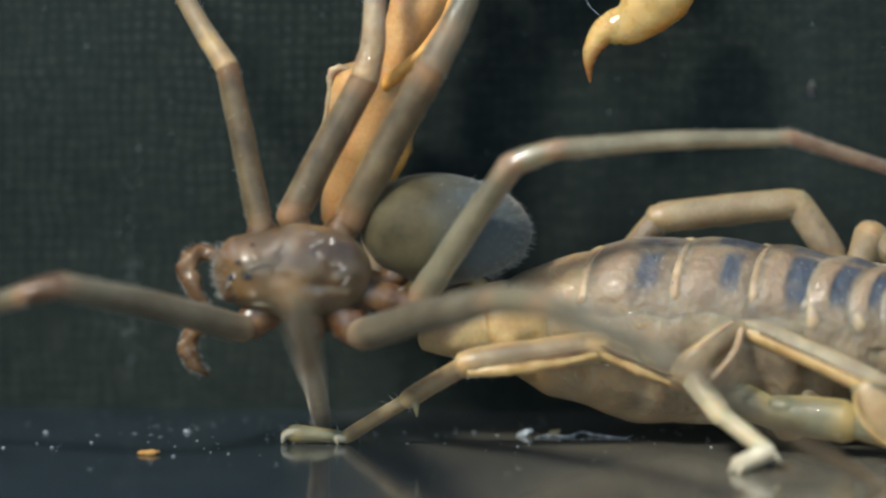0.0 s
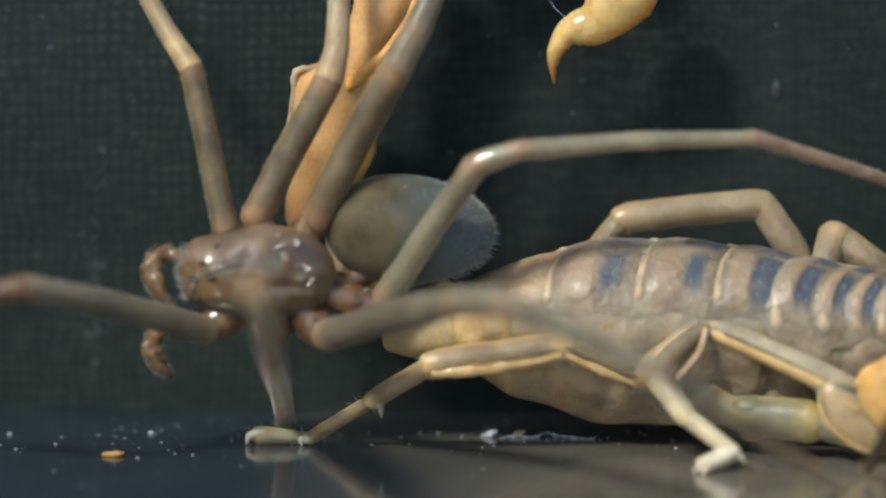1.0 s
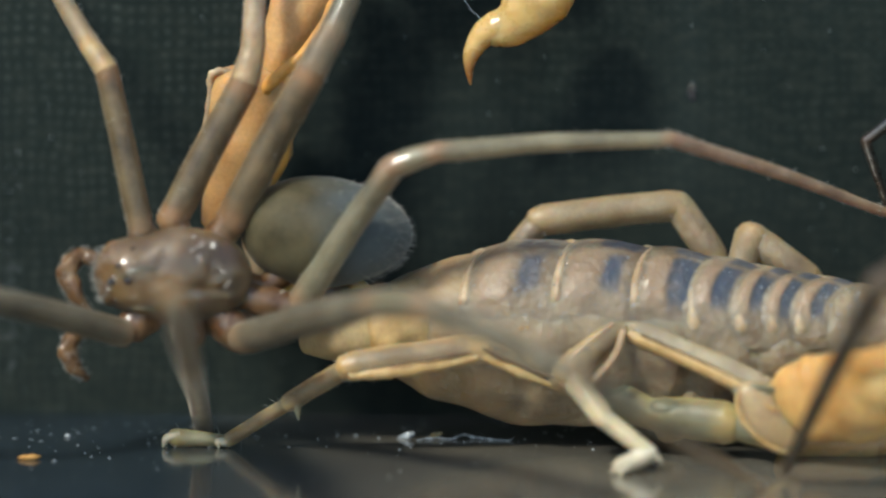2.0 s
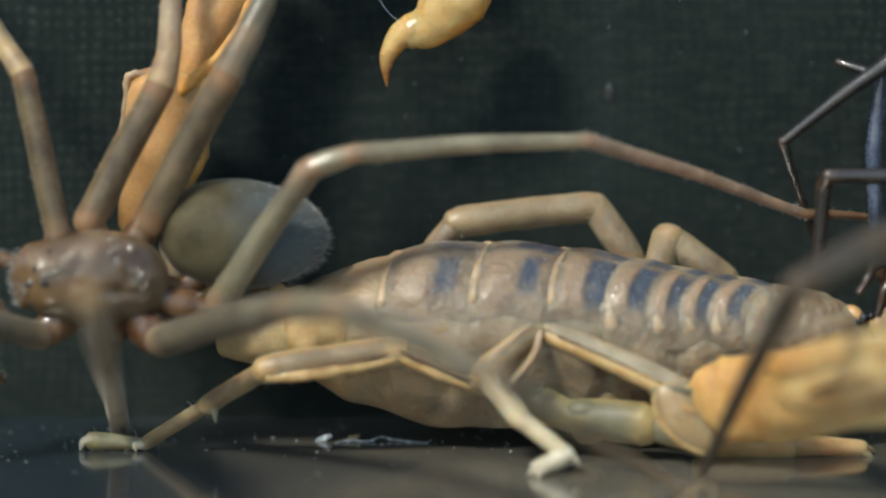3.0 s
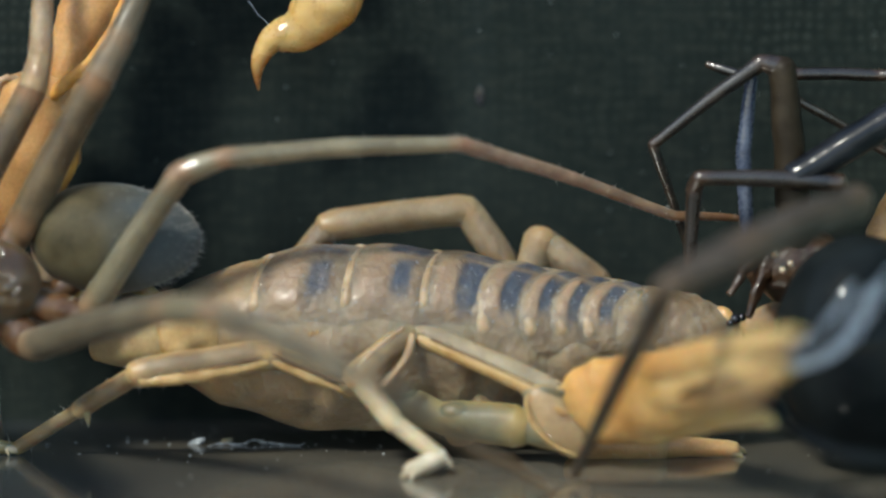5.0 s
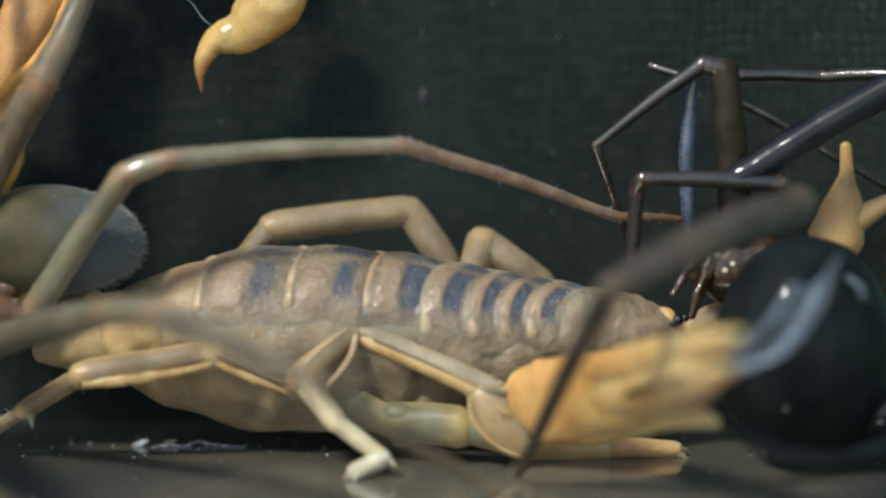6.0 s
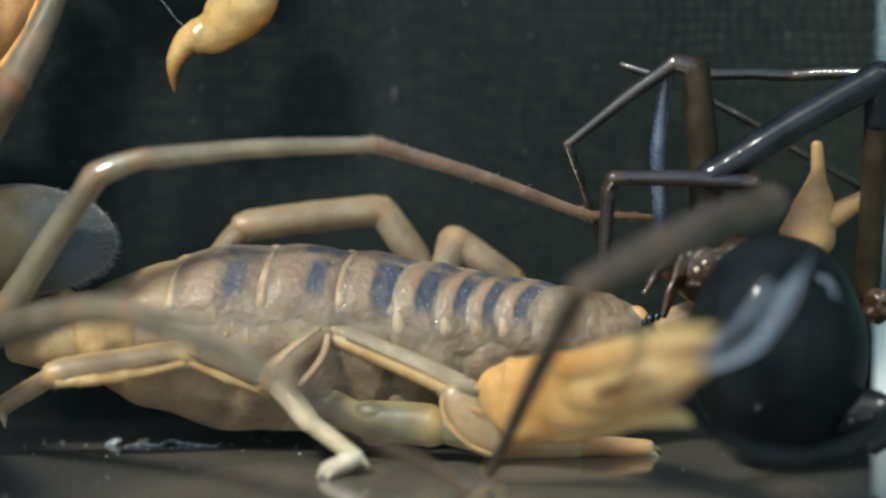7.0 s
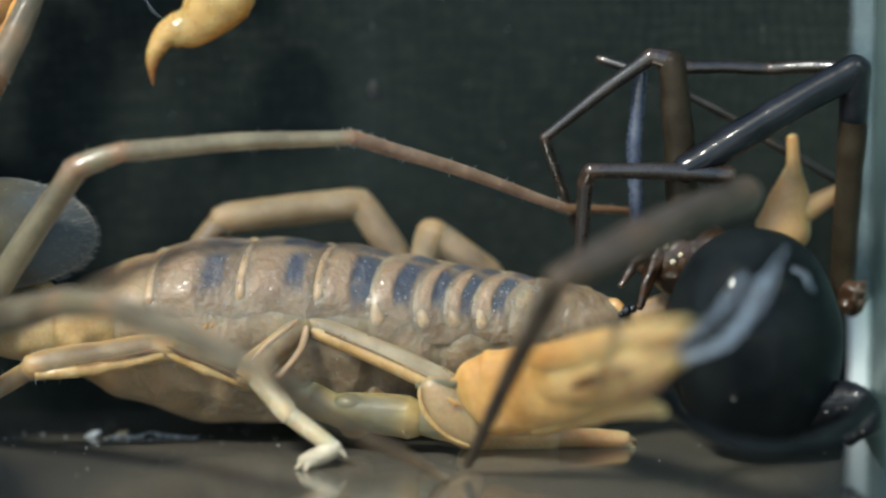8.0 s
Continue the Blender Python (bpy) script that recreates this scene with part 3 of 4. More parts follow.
SKIN5 = (M_LEG, M_LEG, M_LEG, M_LEG, M_JOINT)


def spider_leg(joints, px, skins=SKIN5, seed=1):
    limb(spider, LEG5[:len(joints) - 1], joints, [(a * 0.016, b * 0.016) for a, b in px], skins, bristle=14, hair_len=0.15, seed=seed)


spider_leg([(-12.20, -0.80, 3.65), (-16.91, -4.50, 5.48), (-17.84, -4.60, 5.25), (-21.36, -2.00, 3.66), (-24.39, -1.50, 0.77), (-25.86, -1.50, 0.02)],
           [(27, 23), (23, 21), (20, 16), (14, 10), (8, 5)], (M_HAZE, M_JOINT, M_PALESHIN, M_LEG, M_JOINT), seed=10)
spider_leg([(-11.72, -0.20, 6.43), (-12.73, 0.60, 10.95), (-13.17, 0.90, 11.53), (-14.73, 2.00, 13.83), (-17.50, 4.50, 17.34), (-18.40, 6.60, 18.51)],
           [(24, 22), (22, 20), (19, 16), (14, 10), (8, 5)], (M_LEG, M_TAN, M_TAN, M_LEG, M_JOINT), seed=20)
spider_leg([(-10.88, 0.00, 6.73), (-8.82, 0.60, 10.62), (-8.59, 0.80, 11.49), (-8.50, 1.50, 14.23), (-7.82, 4.50, 17.87), (-7.60, 6.60, 18.87)],
           [(29, 29), (26, 23), (22, 18), (14, 10), (8, 5)], (M_LEG, M_SCORP, M_SCORP, M_LEG, M_JOINT), seed=30)
spider_leg([(-9.21, 0.20, 6.66), (-6.86, -0.20, 11.09), (-6.37, 0.00, 11.99), (-5.23, 0.80, 14.32), (-3.89, 1.90, 18.20), (-3.70, 3.40, 17.95)],
           [(31, 30), (29, 27), (25, 18), (14, 10), (8, 5)], (M_LEG, M_HAZE, M_HAZE, M_LEG, M_JOINT), seed=40)
spider_leg([(-7.23, -0.20, 4.40), (-4.59, -1.20, 8.45), (-3.32, -1.30, 8.92), (3.24, -0.60, 9.20), (9.47, 1.60, 6.78), (11.62, 2.20, 6.59)],
           [(27, 23), (23, 20), (17, 15), (13, 10), (9, 6)], (M_PALESHIN, M_PALESHIN, M_PALESHIN, M_RUSSET, M_JOINT), seed=50)
spider_leg([(-8.79, -1.00, 3.55), (-4.83, -6.00, 5.40), (-3.39, -8.00, 5.64), (0.68, -12.00, 4.45), (3.41, -9.00, 2.13), (5.71, -4.51, 0.06)],
           [(31, 27), (27, 25), (24, 20), (17, 13), (9, 6)], (M_HAZE, M_PALESHIN, M_HAZE, M_HAZE, M_HAZE), seed=60)
front_leg = [(-10.50, -0.60, 3.57), (-9.82, -14.00, 7.05), (-10.01, -5.00, 3.50), (-10.23, 3.12, 0.16)]
limb(spider, ("femur", "tibia", "metatarsus"), front_leg, [(0.40, 0.36), (0.36, 0.35), (0.35, 0.30)], (M_LEG, M_TAN, M_PALELEG), bristle=8, hair_len=0.17, seed=70)
thorn = tube([(-8.30, -0.20, 4.80), (-8.00, -0.24, 4.74), (-7.72, -0.30, 4.66)], [0.03, 0.045, 0.02], sides=8, rough=0.2)
tube([(-7.84, -0.28, 4.69), (-7.66, -0.30, 4.78)], [0.035, 0.012], sides=8, bm=thorn)
part("spur", thorn, M_CREAM, spider, "small forked cream spur")

# ---- the dead scorpion ----
scorpion = thing("scorpion", "dead cream and orange scorpion with blue-grey banded back", "scorpion")
SPINE = [(-5.84, 1.90, 3.36), (-4.29, 1.90, 3.28), (-2.99, 1.90, 3.21), (-1.37, 1.90, 3.18), (0.26, 1.90, 3.18), (1.88, 1.80, 3.18),
         (3.51, 1.70, 3.18), (5.12, 1.50, 3.15), (6.74, 1.30, 3.15), (8.34, 1.10, 3.21), (9.95, 1.00, 3.18), (10.95, 0.90, 3.26)]
GIRTH = [0.832, 1.57, 2.1, 2.5, 2.59, 2.53, 2.35, 2.13, 1.86, 1.58, 1.28, 0.864]
body = tube(SPINE, GIRTH, 0.85, sides=64, steps=14, rough=0.035, grain=0.7, dome=0.5)
for v in body.verts:
    # soft folds in the flank below the plates
    low = max(0, min(1, (4.0 - v.co.z) / 1.2))
    v.co.y += low * (0.13 * math.sin(v.co.x * 3.6 + 1.5 * noise.noise(v.co * 0.8)) + 0.06 * noise.noise(v.co * 2.0))
layer = body.verts.layers.float.new("mark")
x_rear, x_mid = SPINE[0][0], SPINE[4][0]
for v in body.verts:
    # warmer and more opaque towards the tail
    v[layer] = max(0, min(1, (x_mid - v.co.x) / (x_mid - x_rear) * 1.1 + 0.5 * noise.noise(v.co * 1.1)))
part("belly", body, M_SCORP, scorpion, "pale translucent soft flank and belly")


LINE = spline(SPINE, GIRTH, 30)


def along(x):
    """Centre and radius of the scorpion's body at the plan's x."""
    k = min(range(1, len(LINE)), key=lambda i: abs((LINE[i][0].x + LINE[i - 1][0].x) / 2 - x))
    (p, r), (q, s) = LINE[k - 1], LINE[k]
    t = (x - p.x) / (q.x - p.x)
    return p.lerp(q, t), r + (s - r) * t


def slab(x, low, high, soft):
    """1 between low and high, falling off softly outside."""
    return 1 / (1 + math.exp(-4 * (x - low) / soft)) / (1 + math.exp(4 * (x - high) / soft))


def boss_at(s, a):
    """The rounded, raised window in the rear half of a back plate's side."""
    return slab(s, 0.17, 0.52, 0.10) * slab(a, 0.36, 1.08, 0.16)


def plate(x0, x1, lean, swell, dark, amax=76, warm=0.0, knobs=0.0, broad=0.0):
    """A back plate from x0 to x1: an arched shell, with a dark mark towards its front end."""
    bm = bmesh.new()
    layer, glow = bm.verts.layers.float.new("mark"), bm.verts.layers.float.new("tint")
    rows = []
    na, nx = 64, 28
    for i in range(nx + 1):
        s = i / nx
        row = []
        for k in range(na + 1):
            a = radians(amax * (2 * k / na - 1))
            c, r = along(x0 + (x1 - x0) * s - lean * math.sin(1.4 * abs(a)))
            edge = min(1.0, 7.0 * min(k, na - k) / na) ** 0.8
            g = r * (0.985 + 0.03 * edge * noise.noise(Vector((x0 + s * 3, a * 4, 1))) * (1 - edge) + (0.027 + swell * math.sin(math.pi * (0.15 + 0.8 * s))) * edge)
            q = c + Vector((0, -math.sin(a) * g * 0.85, math.cos(a) * g))
            q += (q - c).normalized() * 0.075 * boss_at(s, abs(a)) * (dark > 0)
            q += Vector((0, -0.4, 1)) * (0.03 * noise.noise(q * 2.2) + knobs * abs(noise.noise(q * 1.9)))
            v = bm.verts.new(q)
            sj, aj = s + 0.035 * noise.noise(q * 1.7), abs(a) + 0.06 * noise.noise(q * 2.1 + Vector((9, 0, 0)))
            m = slab(sj, 0.58 - broad, 0.80 + broad, 0.05) * slab(aj, 0.42 - broad, 0.95 + 2.5 * broad, 0.10) * (1.05 - 0.45 * max(0, aj - 0.6))
            m = max(m, 0.9 * slab(sj, 0.42, 0.88, 0.08) * slab(aj, -1.0, 0.26, 0.06))
            v[layer] = max(warm, min(0.9, dark * m * (0.92 + 0.4 * noise.noise(q * 2.5))))
            v[glow] = boss_at(s, abs(a)) * (0.75 + 0.4 * noise.noise(q * 3.0)) if dark else 0.0
            row.append(v)
        rows.append(row)
    for a, b in zip(rows, rows[1:]):
        for k in range(na):
            bm.faces.new((a[k], b[k], b[k + 1], a[k + 1]))
    return bm


def lip(x0, lean, down):
    """The raised rear lip of a back plate, broader towards its lower ends."""
    bm = bmesh.new()
    rows, na, nw = [], 40, 10
    for k in range(na + 1):
        a = radians(down * (2 * k / na - 1))
        wide = (0.19 + 0.22 * (abs(a) / 1.2) ** 1.5) * (1 + 0.12 * noise.noise(Vector((x0, a * 2.0, 0))))
        tip = min(1.0, max(0.02, (1 - abs(a) / radians(down)) * 12))
        wide *= 0.15 + 0.85 * tip ** 0.5
        row = []
        for j in range(nw + 1):
            s = j / nw
            c, r = along(x0 - lean * math.sin(1.4 * abs(a)) - 0.06 + wide * s)
            g = r * 1.035 + (0.06 + 0.05 * abs(a)) * math.sin(math.pi * (0.05 + 0.84 * s)) * tip - 0.12 * (j in (0, nw)) - 0.1 * (1 - tip)
            q = c + Vector((0, -math.sin(a) * g * 0.85, math.cos(a) * g))
            row.append(bm.verts.new(q + Vector((0, 0, 0.015)) * noise.noise(q * 5)))
        rows.append(row)
    for p, q in zip(rows, rows[1:]):
        for j in range(nw):
            bm.faces.new((p[j], p[j + 1], q[j + 1], q[j]))
    return bm


EDGES = [-2.09, 0.55, 2.78, 4.60, 5.95, 6.83, 7.63, 8.62]
for i, (x0, x1) in enumerate(zip(EDGES, EDGES[1:])):
    lean, front_half = (0.65, 0) if i < 3 else (1.0, 1)
    back = part("back_plate", plate(x0, x1 + 0.1, lean, 0.07, 0.75 if i == 0 else 1.0, 76 + 14 * front_half, broad=0.06 if i > 1 else 0.0), M_TERGITE, scorpion, "glossy pinkish back plate with a blue-grey mark")
    part("plate_edge", lip(x0 + 0.15 * front_half, lean, 64 + 16 * front_half), M_RIDGE, back, "raised cream rear edge")
last = part("back_plate", plate(-4.71, EDGES[0] + 0.05, 0.45, 0.03, 0.0, warm=0.75), M_SCORP, scorpion, "plain tan last back plate")

# head shield with eyes
part("head_shield", plate(EDGES[-1] - 0.05, 10.99, 0.12, 0.06, 0.0, 100, 0.0, 0.13), M_SCORP, scorpion, "pale beige head shield")
part("brow", blob((10.85, 0.62, 4.02), (0.30, -0.1, -0.16), (0, 0.2, 0), (0.08, 0, 0.22), rough=0.2, grain=2.5, seg=24, rings=16), M_TAIL, scorpion, "orange brow beside the eyes")
for p, r in (((11.13, 0.40, 3.98), 10), ((11.33, 0.48, 4.02), 8), ((10.98, 0.34, 3.88), 6)):
    part("eye", blob(p, (r * 0.016, 0, 0), (0, r * 0.016, 0), (0, 0, r * 0.016), rough=0, seg=14, rings=10), M_EYE, scorpion)

for p in ((1.09, 0.00, 5.04), (2.42, 0.00, 5.56), (-1.08, 0.00, 4.50), (-0.98, 0.00, 3.72), (-0.80, 0.00, 3.74)):
    c, r = along(p[0])
    q = Vector((p[0], c.y - 0.85 * 1.03 * math.sqrt(max(0.01, r * r - (p[2] - c.z) ** 2)), p[2]))
    part("scar", blob(q, (0.09, 0, 0.02), (0, 0.07, 0), (0, 0, 0.05), rough=0.8, grain=8, seg=12, rings=8), M_TAIL, scorpion, "small brown scar")

# pale specks painted on the back plates in place of wet glints
glint_specks, rnd = bmesh.new(), random.Random(31)
for _ in range(300):
    x, a = 8.6 - 11.0 * rnd.random() ** 1.5, rnd.uniform(0.45, 1.25)
    c, r = along(x)
    g = r * 1.075 + 0.02
    k = rnd.choice((0.018, 0.024, 0.032))
    speck(glint_specks, c + Vector((0, -math.sin(a) * g * 0.85, math.cos(a) * g)), k, k, k * rnd.uniform(0.8, 1.6))
part("glint_speck", glint_specks, M_CRUMB_GLINT, scorpion, "fine pale specks standing in for wet glints on the back plates", kind="stuff")

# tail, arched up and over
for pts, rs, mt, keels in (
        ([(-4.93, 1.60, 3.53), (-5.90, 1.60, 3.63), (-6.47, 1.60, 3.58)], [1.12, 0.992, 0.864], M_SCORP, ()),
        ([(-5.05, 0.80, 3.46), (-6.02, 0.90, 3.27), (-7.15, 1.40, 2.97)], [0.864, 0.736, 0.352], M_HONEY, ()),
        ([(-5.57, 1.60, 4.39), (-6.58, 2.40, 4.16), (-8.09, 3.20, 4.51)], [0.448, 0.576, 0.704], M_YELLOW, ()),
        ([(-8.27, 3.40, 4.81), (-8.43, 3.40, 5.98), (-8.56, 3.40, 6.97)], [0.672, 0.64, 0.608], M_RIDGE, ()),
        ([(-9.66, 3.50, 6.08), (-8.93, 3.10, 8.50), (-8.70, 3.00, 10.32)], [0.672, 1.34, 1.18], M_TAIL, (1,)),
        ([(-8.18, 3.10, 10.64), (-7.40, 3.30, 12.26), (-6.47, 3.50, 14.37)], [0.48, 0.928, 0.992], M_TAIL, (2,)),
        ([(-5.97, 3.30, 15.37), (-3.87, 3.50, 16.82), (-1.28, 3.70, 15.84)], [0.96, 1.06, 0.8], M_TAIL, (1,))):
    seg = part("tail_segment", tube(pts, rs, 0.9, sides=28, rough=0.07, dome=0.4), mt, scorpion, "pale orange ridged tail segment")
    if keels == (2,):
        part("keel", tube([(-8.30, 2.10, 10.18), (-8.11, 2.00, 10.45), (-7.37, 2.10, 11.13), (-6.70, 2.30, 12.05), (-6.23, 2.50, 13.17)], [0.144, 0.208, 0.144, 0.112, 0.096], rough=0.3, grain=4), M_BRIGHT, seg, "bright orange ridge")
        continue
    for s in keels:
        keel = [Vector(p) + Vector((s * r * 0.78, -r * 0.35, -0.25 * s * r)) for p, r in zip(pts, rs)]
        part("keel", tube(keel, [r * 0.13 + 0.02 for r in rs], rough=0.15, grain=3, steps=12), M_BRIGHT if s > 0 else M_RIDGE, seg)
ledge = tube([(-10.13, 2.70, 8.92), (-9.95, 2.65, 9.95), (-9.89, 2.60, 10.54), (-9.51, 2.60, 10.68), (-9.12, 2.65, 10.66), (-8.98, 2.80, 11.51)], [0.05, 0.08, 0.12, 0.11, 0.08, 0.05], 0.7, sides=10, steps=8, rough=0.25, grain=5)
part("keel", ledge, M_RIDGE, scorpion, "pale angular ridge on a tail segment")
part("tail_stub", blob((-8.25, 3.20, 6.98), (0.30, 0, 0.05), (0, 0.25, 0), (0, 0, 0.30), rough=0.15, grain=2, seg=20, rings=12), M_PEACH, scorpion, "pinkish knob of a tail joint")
part("joint_ring", tube([(-5.22, 0.75, 3.50), (-4.96, 0.75, 3.53), (-4.55, 0.90, 3.50), (-4.10, 1.15, 3.45)], [0.86, 0.98, 1.02, 1.05], 0.95, sides=28, rough=0.06, dome=0.15), M_AMBERRIM, scorpion, "pale orange band at a tail joint")
bulb = tube([(-0.04, 3.20, 13.61), (-0.52, 3.20, 12.80), (-1.17, 3.20, 12.06), (-1.81, 3.20, 11.81)], [0.832, 0.992, 0.704, 0.48], 0.9, sides=28, rough=0.05)

hook = tube([(-1.38, 3.20, 12.04), (-1.77, 3.20, 11.88), (-2.16, 3.20, 11.61), (-2.43, 3.20, 11.15), (-2.51, 3.20, 10.73), (-2.47, 3.20, 10.23)], [0.48, 0.48, 0.368, 0.256, 0.144, 0.024], sides=18, steps=10, dome=0.3)
layer = hook.verts.layers.float.new("mark")
z_top, z_tip = 11.55, 10.50
for v in hook.verts:
    v[layer] = max(0, min(1, (z_top - v.co.z) / (z_top - z_tip)))
# orange glow of light through the shell, painted along the underside
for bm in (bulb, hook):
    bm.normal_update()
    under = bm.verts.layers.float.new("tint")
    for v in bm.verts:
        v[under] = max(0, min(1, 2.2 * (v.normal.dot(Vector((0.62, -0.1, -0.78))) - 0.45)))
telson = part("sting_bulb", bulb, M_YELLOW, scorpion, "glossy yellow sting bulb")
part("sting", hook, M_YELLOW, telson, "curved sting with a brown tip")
# legs


def scorpion_leg(names, joints, px, skins, seed=1, flat=0.8, bristle=3):
    return limb(scorpion, names, joints, [(a * 0.016, b * 0.016) for a, b in px], skins, flat, bristle, 0.3, seed, 0.04, keel=0.10)


parts_front = scorpion_leg(("trochanter", "femur", "patella", "tibia", "metatarsus", "tarsus"),
    [(1.75, 1.20, 1.47), (0.09, 0.00, 2.21), (-2.16, -0.30, 3.09), (-5.87, -0.40, 2.60), (-7.58, 0.20, 1.45), (-9.40, 0.90, 0.20), (-10.88, 1.00, 0.27)],
    [(26, 24), (18, 18), (28, 24), (17, 16), (13, 11), (10, 16)], (M_SCORP, M_TAN, M_TAN, M_TAN, M_TAN, M_GREENISH), 5, bristle=7)
part("keel", tube([(-2.25, -0.56, 2.92), (-3.38, -0.64, 2.72), (-4.67, -0.68, 2.50), (-5.77, -0.60, 2.40)], [0.128, 0.16, 0.176, 0.128], 0.7, sides=12, rough=0.25, grain=3), M_AMBERRIM, parts_front[2], "orange lower rim")
part("line", tube([(-2.36, -0.70, 3.13), (-3.38, -0.76, 2.93), (-4.67, -0.80, 2.72)], [0.024, 0.04, 0.024], sides=8, rough=0.5), M_LINE, parts_front[2], "thin dark line")
part("keel", tube([(0.05, -0.15, 2.00), (-1.00, -0.36, 2.46), (-2.06, -0.50, 2.96)], [0.064, 0.144, 0.08], 0.7, sides=12, rough=0.25, grain=3), M_AMBERRIM, parts_front[1], "orange lower rim")
part("line", tube([(0.04, -0.30, 2.26), (-1.00, -0.45, 2.67), (-2.05, -0.60, 3.18)], [0.04, 0.04, 0.032], sides=8, rough=0.3), M_LINE, parts_front[1], "thin dark line")
part("spur", tube([(-7.36, 0.10, 1.40), (-7.31, 0.10, 0.98)], [0.128, 0.016], sides=8), M_PALELEG, parts_front[3])
for a, b in (((-10.80, 0.95, 0.36), (-11.24, 0.85, 0.04)), ((-10.78, 1.10, 0.34), (-11.18, 1.22, 0.04)), ((-9.46, 0.88, 0.18), (-9.64, 0.78, 0.03))):
    part("claw", tube([a, Vector(a).lerp(Vector(b), 0.55) + Vector((-0.10, 0, 0.09)), b], [0.14, 0.11, 0.03], sides=10, rough=0.1), M_WHITE, parts_front[5])
parts_mid = scorpion_leg(("femur", "patella", "tibia", "tarsus"),
    [(2.00, 0.00, 3.79), (0.31, -1.00, 2.56), (1.32, -1.80, 1.47), (2.63, -2.40, 0.55), (1.85, -2.50, 0.18)],
    [(24, 25), (21, 18), (17, 14), (17, 15)], (M_TAN, M_CREAM, M_CREAM, M_WHITE), 15)
for pts in ([(1.90, -0.50, 3.68), (1.71, -0.90, 3.08), (1.11, -1.40, 2.47)], [(1.63, -0.30, 3.84), (0.75, -0.80, 3.27), (0.20, -1.20, 2.72)]):
    part("edge", tube(pts, [0.096, 0.112, 0.08], sides=8, rough=0.2), M_RIDGE, parts_mid[0], "thin cream edge")
for p, q in (((1.91, -2.50, 0.21), (1.56, -2.70, 0.05)), ((2.03, -2.60, 0.17), (1.80, -2.90, 0.03)), ((2.70, -2.40, 0.52), (2.98, -2.50, 0.33))):
    part("claw", tube([p, Vector(p).lerp(Vector(q), 0.5) + Vector((0, 0, 0.06)), q], [0.144, 0.096, 0.032], sides=8), M_WHITE, parts_mid[3])
scorpion_leg(("femur",), [(2.06, -0.10, 3.76), (6.01, -1.00, 2.12)], [(20, 20)], (M_GLASSY,), 25)
scorpion_leg(("femur",), [(2.19, -0.30, 3.52), (5.78, -1.20, 1.98)], [(13, 12)], (M_AMBERRIM,), 26)
part("line", tube([(2.43, -0.46, 3.58), (3.94, -0.80, 2.95), (5.60, -1.22, 2.22)], [0.032, 0.048, 0.032], sides=8, rough=0.3), M_LINE, scorpion, "thin dark line")
scorpion_leg(("trochanter", "femur"), [(5.45, 1.40, 2.54), (3.48, 0.60, 2.69), (1.86, 0.20, 3.66)], [(40, 34), (36, 28)], (M_SCORP, M_SCORP), 35)
scorpion_leg(("coxa", "femur", "patella"), [(5.93, 1.20, 1.76), (3.82, 1.00, 1.63), (2.84, 0.80, 2.65), (3.33, 0.60, 0.72)], [(60, 60), (50, 40), (36, 30)], (M_SCORP, M_SCORP, M_SCORP), 45)
arm = scorpion_leg(("femur", "patella", "elbow"), [(0.82, 0.40, 1.91), (2.75, -0.20, 1.24), (4.82, -0.60, 1.08), (6.01, -0.90, 0.93)],
    [(34, 26), (31, 36), (26, 30)], (M_GREENISH, M_GREENISH, M_GREENISH), 55)
for c, long, tall in (((3.30, -0.36, 1.44), 0.70, 0.30), ((4.35, -0.50, 1.30), 0.55, 0.28), ((1.55, 0.05, 1.95), 0.50, 0.30)):
    part("lobe", blob(c, (long, 0, -0.06), (0, 0.30, 0), (0.05, 0, tall), rough=0.15, grain=2.2, seg=28, rings=18), M_GREENISH, arm[1] if c[0] > 2 else arm[0], "greenish swollen lobe")
# far-side legs standing over the back
scorpion_leg(("femur", "patella", "tibia"), [(-1.38, 3.60, 5.15), (-0.43, 3.80, 6.18), (3.55, 4.00, 6.61), (4.57, 3.90, 5.10)], [(20, 22), (29, 25), (27, 26)], (M_SCORP, M_PALELEG, M_SCORP), 65)
scorpion_leg(("patella", "tibia"), [(5.34, 3.40, 4.85), (5.71, 3.60, 5.73), (7.32, 3.50, 4.50)], [(26, 30), (28, 26)], (M_PALELEG, M_SCORP), 75)

# near pincer
def warming(bm):
    """Paler towards the finger tips."""
    layer = bm.verts.layers.float.new("mark")
    for v in bm.verts:
        v[layer] = max(0, min(1, (v.co.x - 8.2) / 2.6 + 0.5 * noise.noise(v.co * 1.2)))
    return bm


hand = tube([(6.35, -1.20, 1.75), (6.75, -1.40, 1.90), (7.30, -1.60, 1.98), (8.41, -2.40, 2.27), (9.56, -4.20, 2.80), (10.51, -6.00, 3.40)], [0.70, 1.02, 1.26, 1.30, 1.10, 0.62], 0.55, sides=48, steps=10, rough=0.035)
claw = part("pincer_hand", warming(hand), M_ORANGE, scorpion, "swollen orange pincer hand")
part("pincer_elbow", blob((6.02, -1.30, 1.36), (0.80, 0, -0.95), (0, 0.42, 0), (0.52, 0, 0.44), rough=0.05, grain=1.5), M_ELBOW, scorpion, "translucent tan elbow of the pincer arm")
part("elbow_flap", tube([(5.05, -1.30, 2.14), (5.60, -1.45, 2.18), (6.30, -1.55, 2.22)], [0.10, 0.20, 0.10], 0.4, sides=14, rough=0.12), M_GREENISH, scorpion, "greenish fold above the elbow")
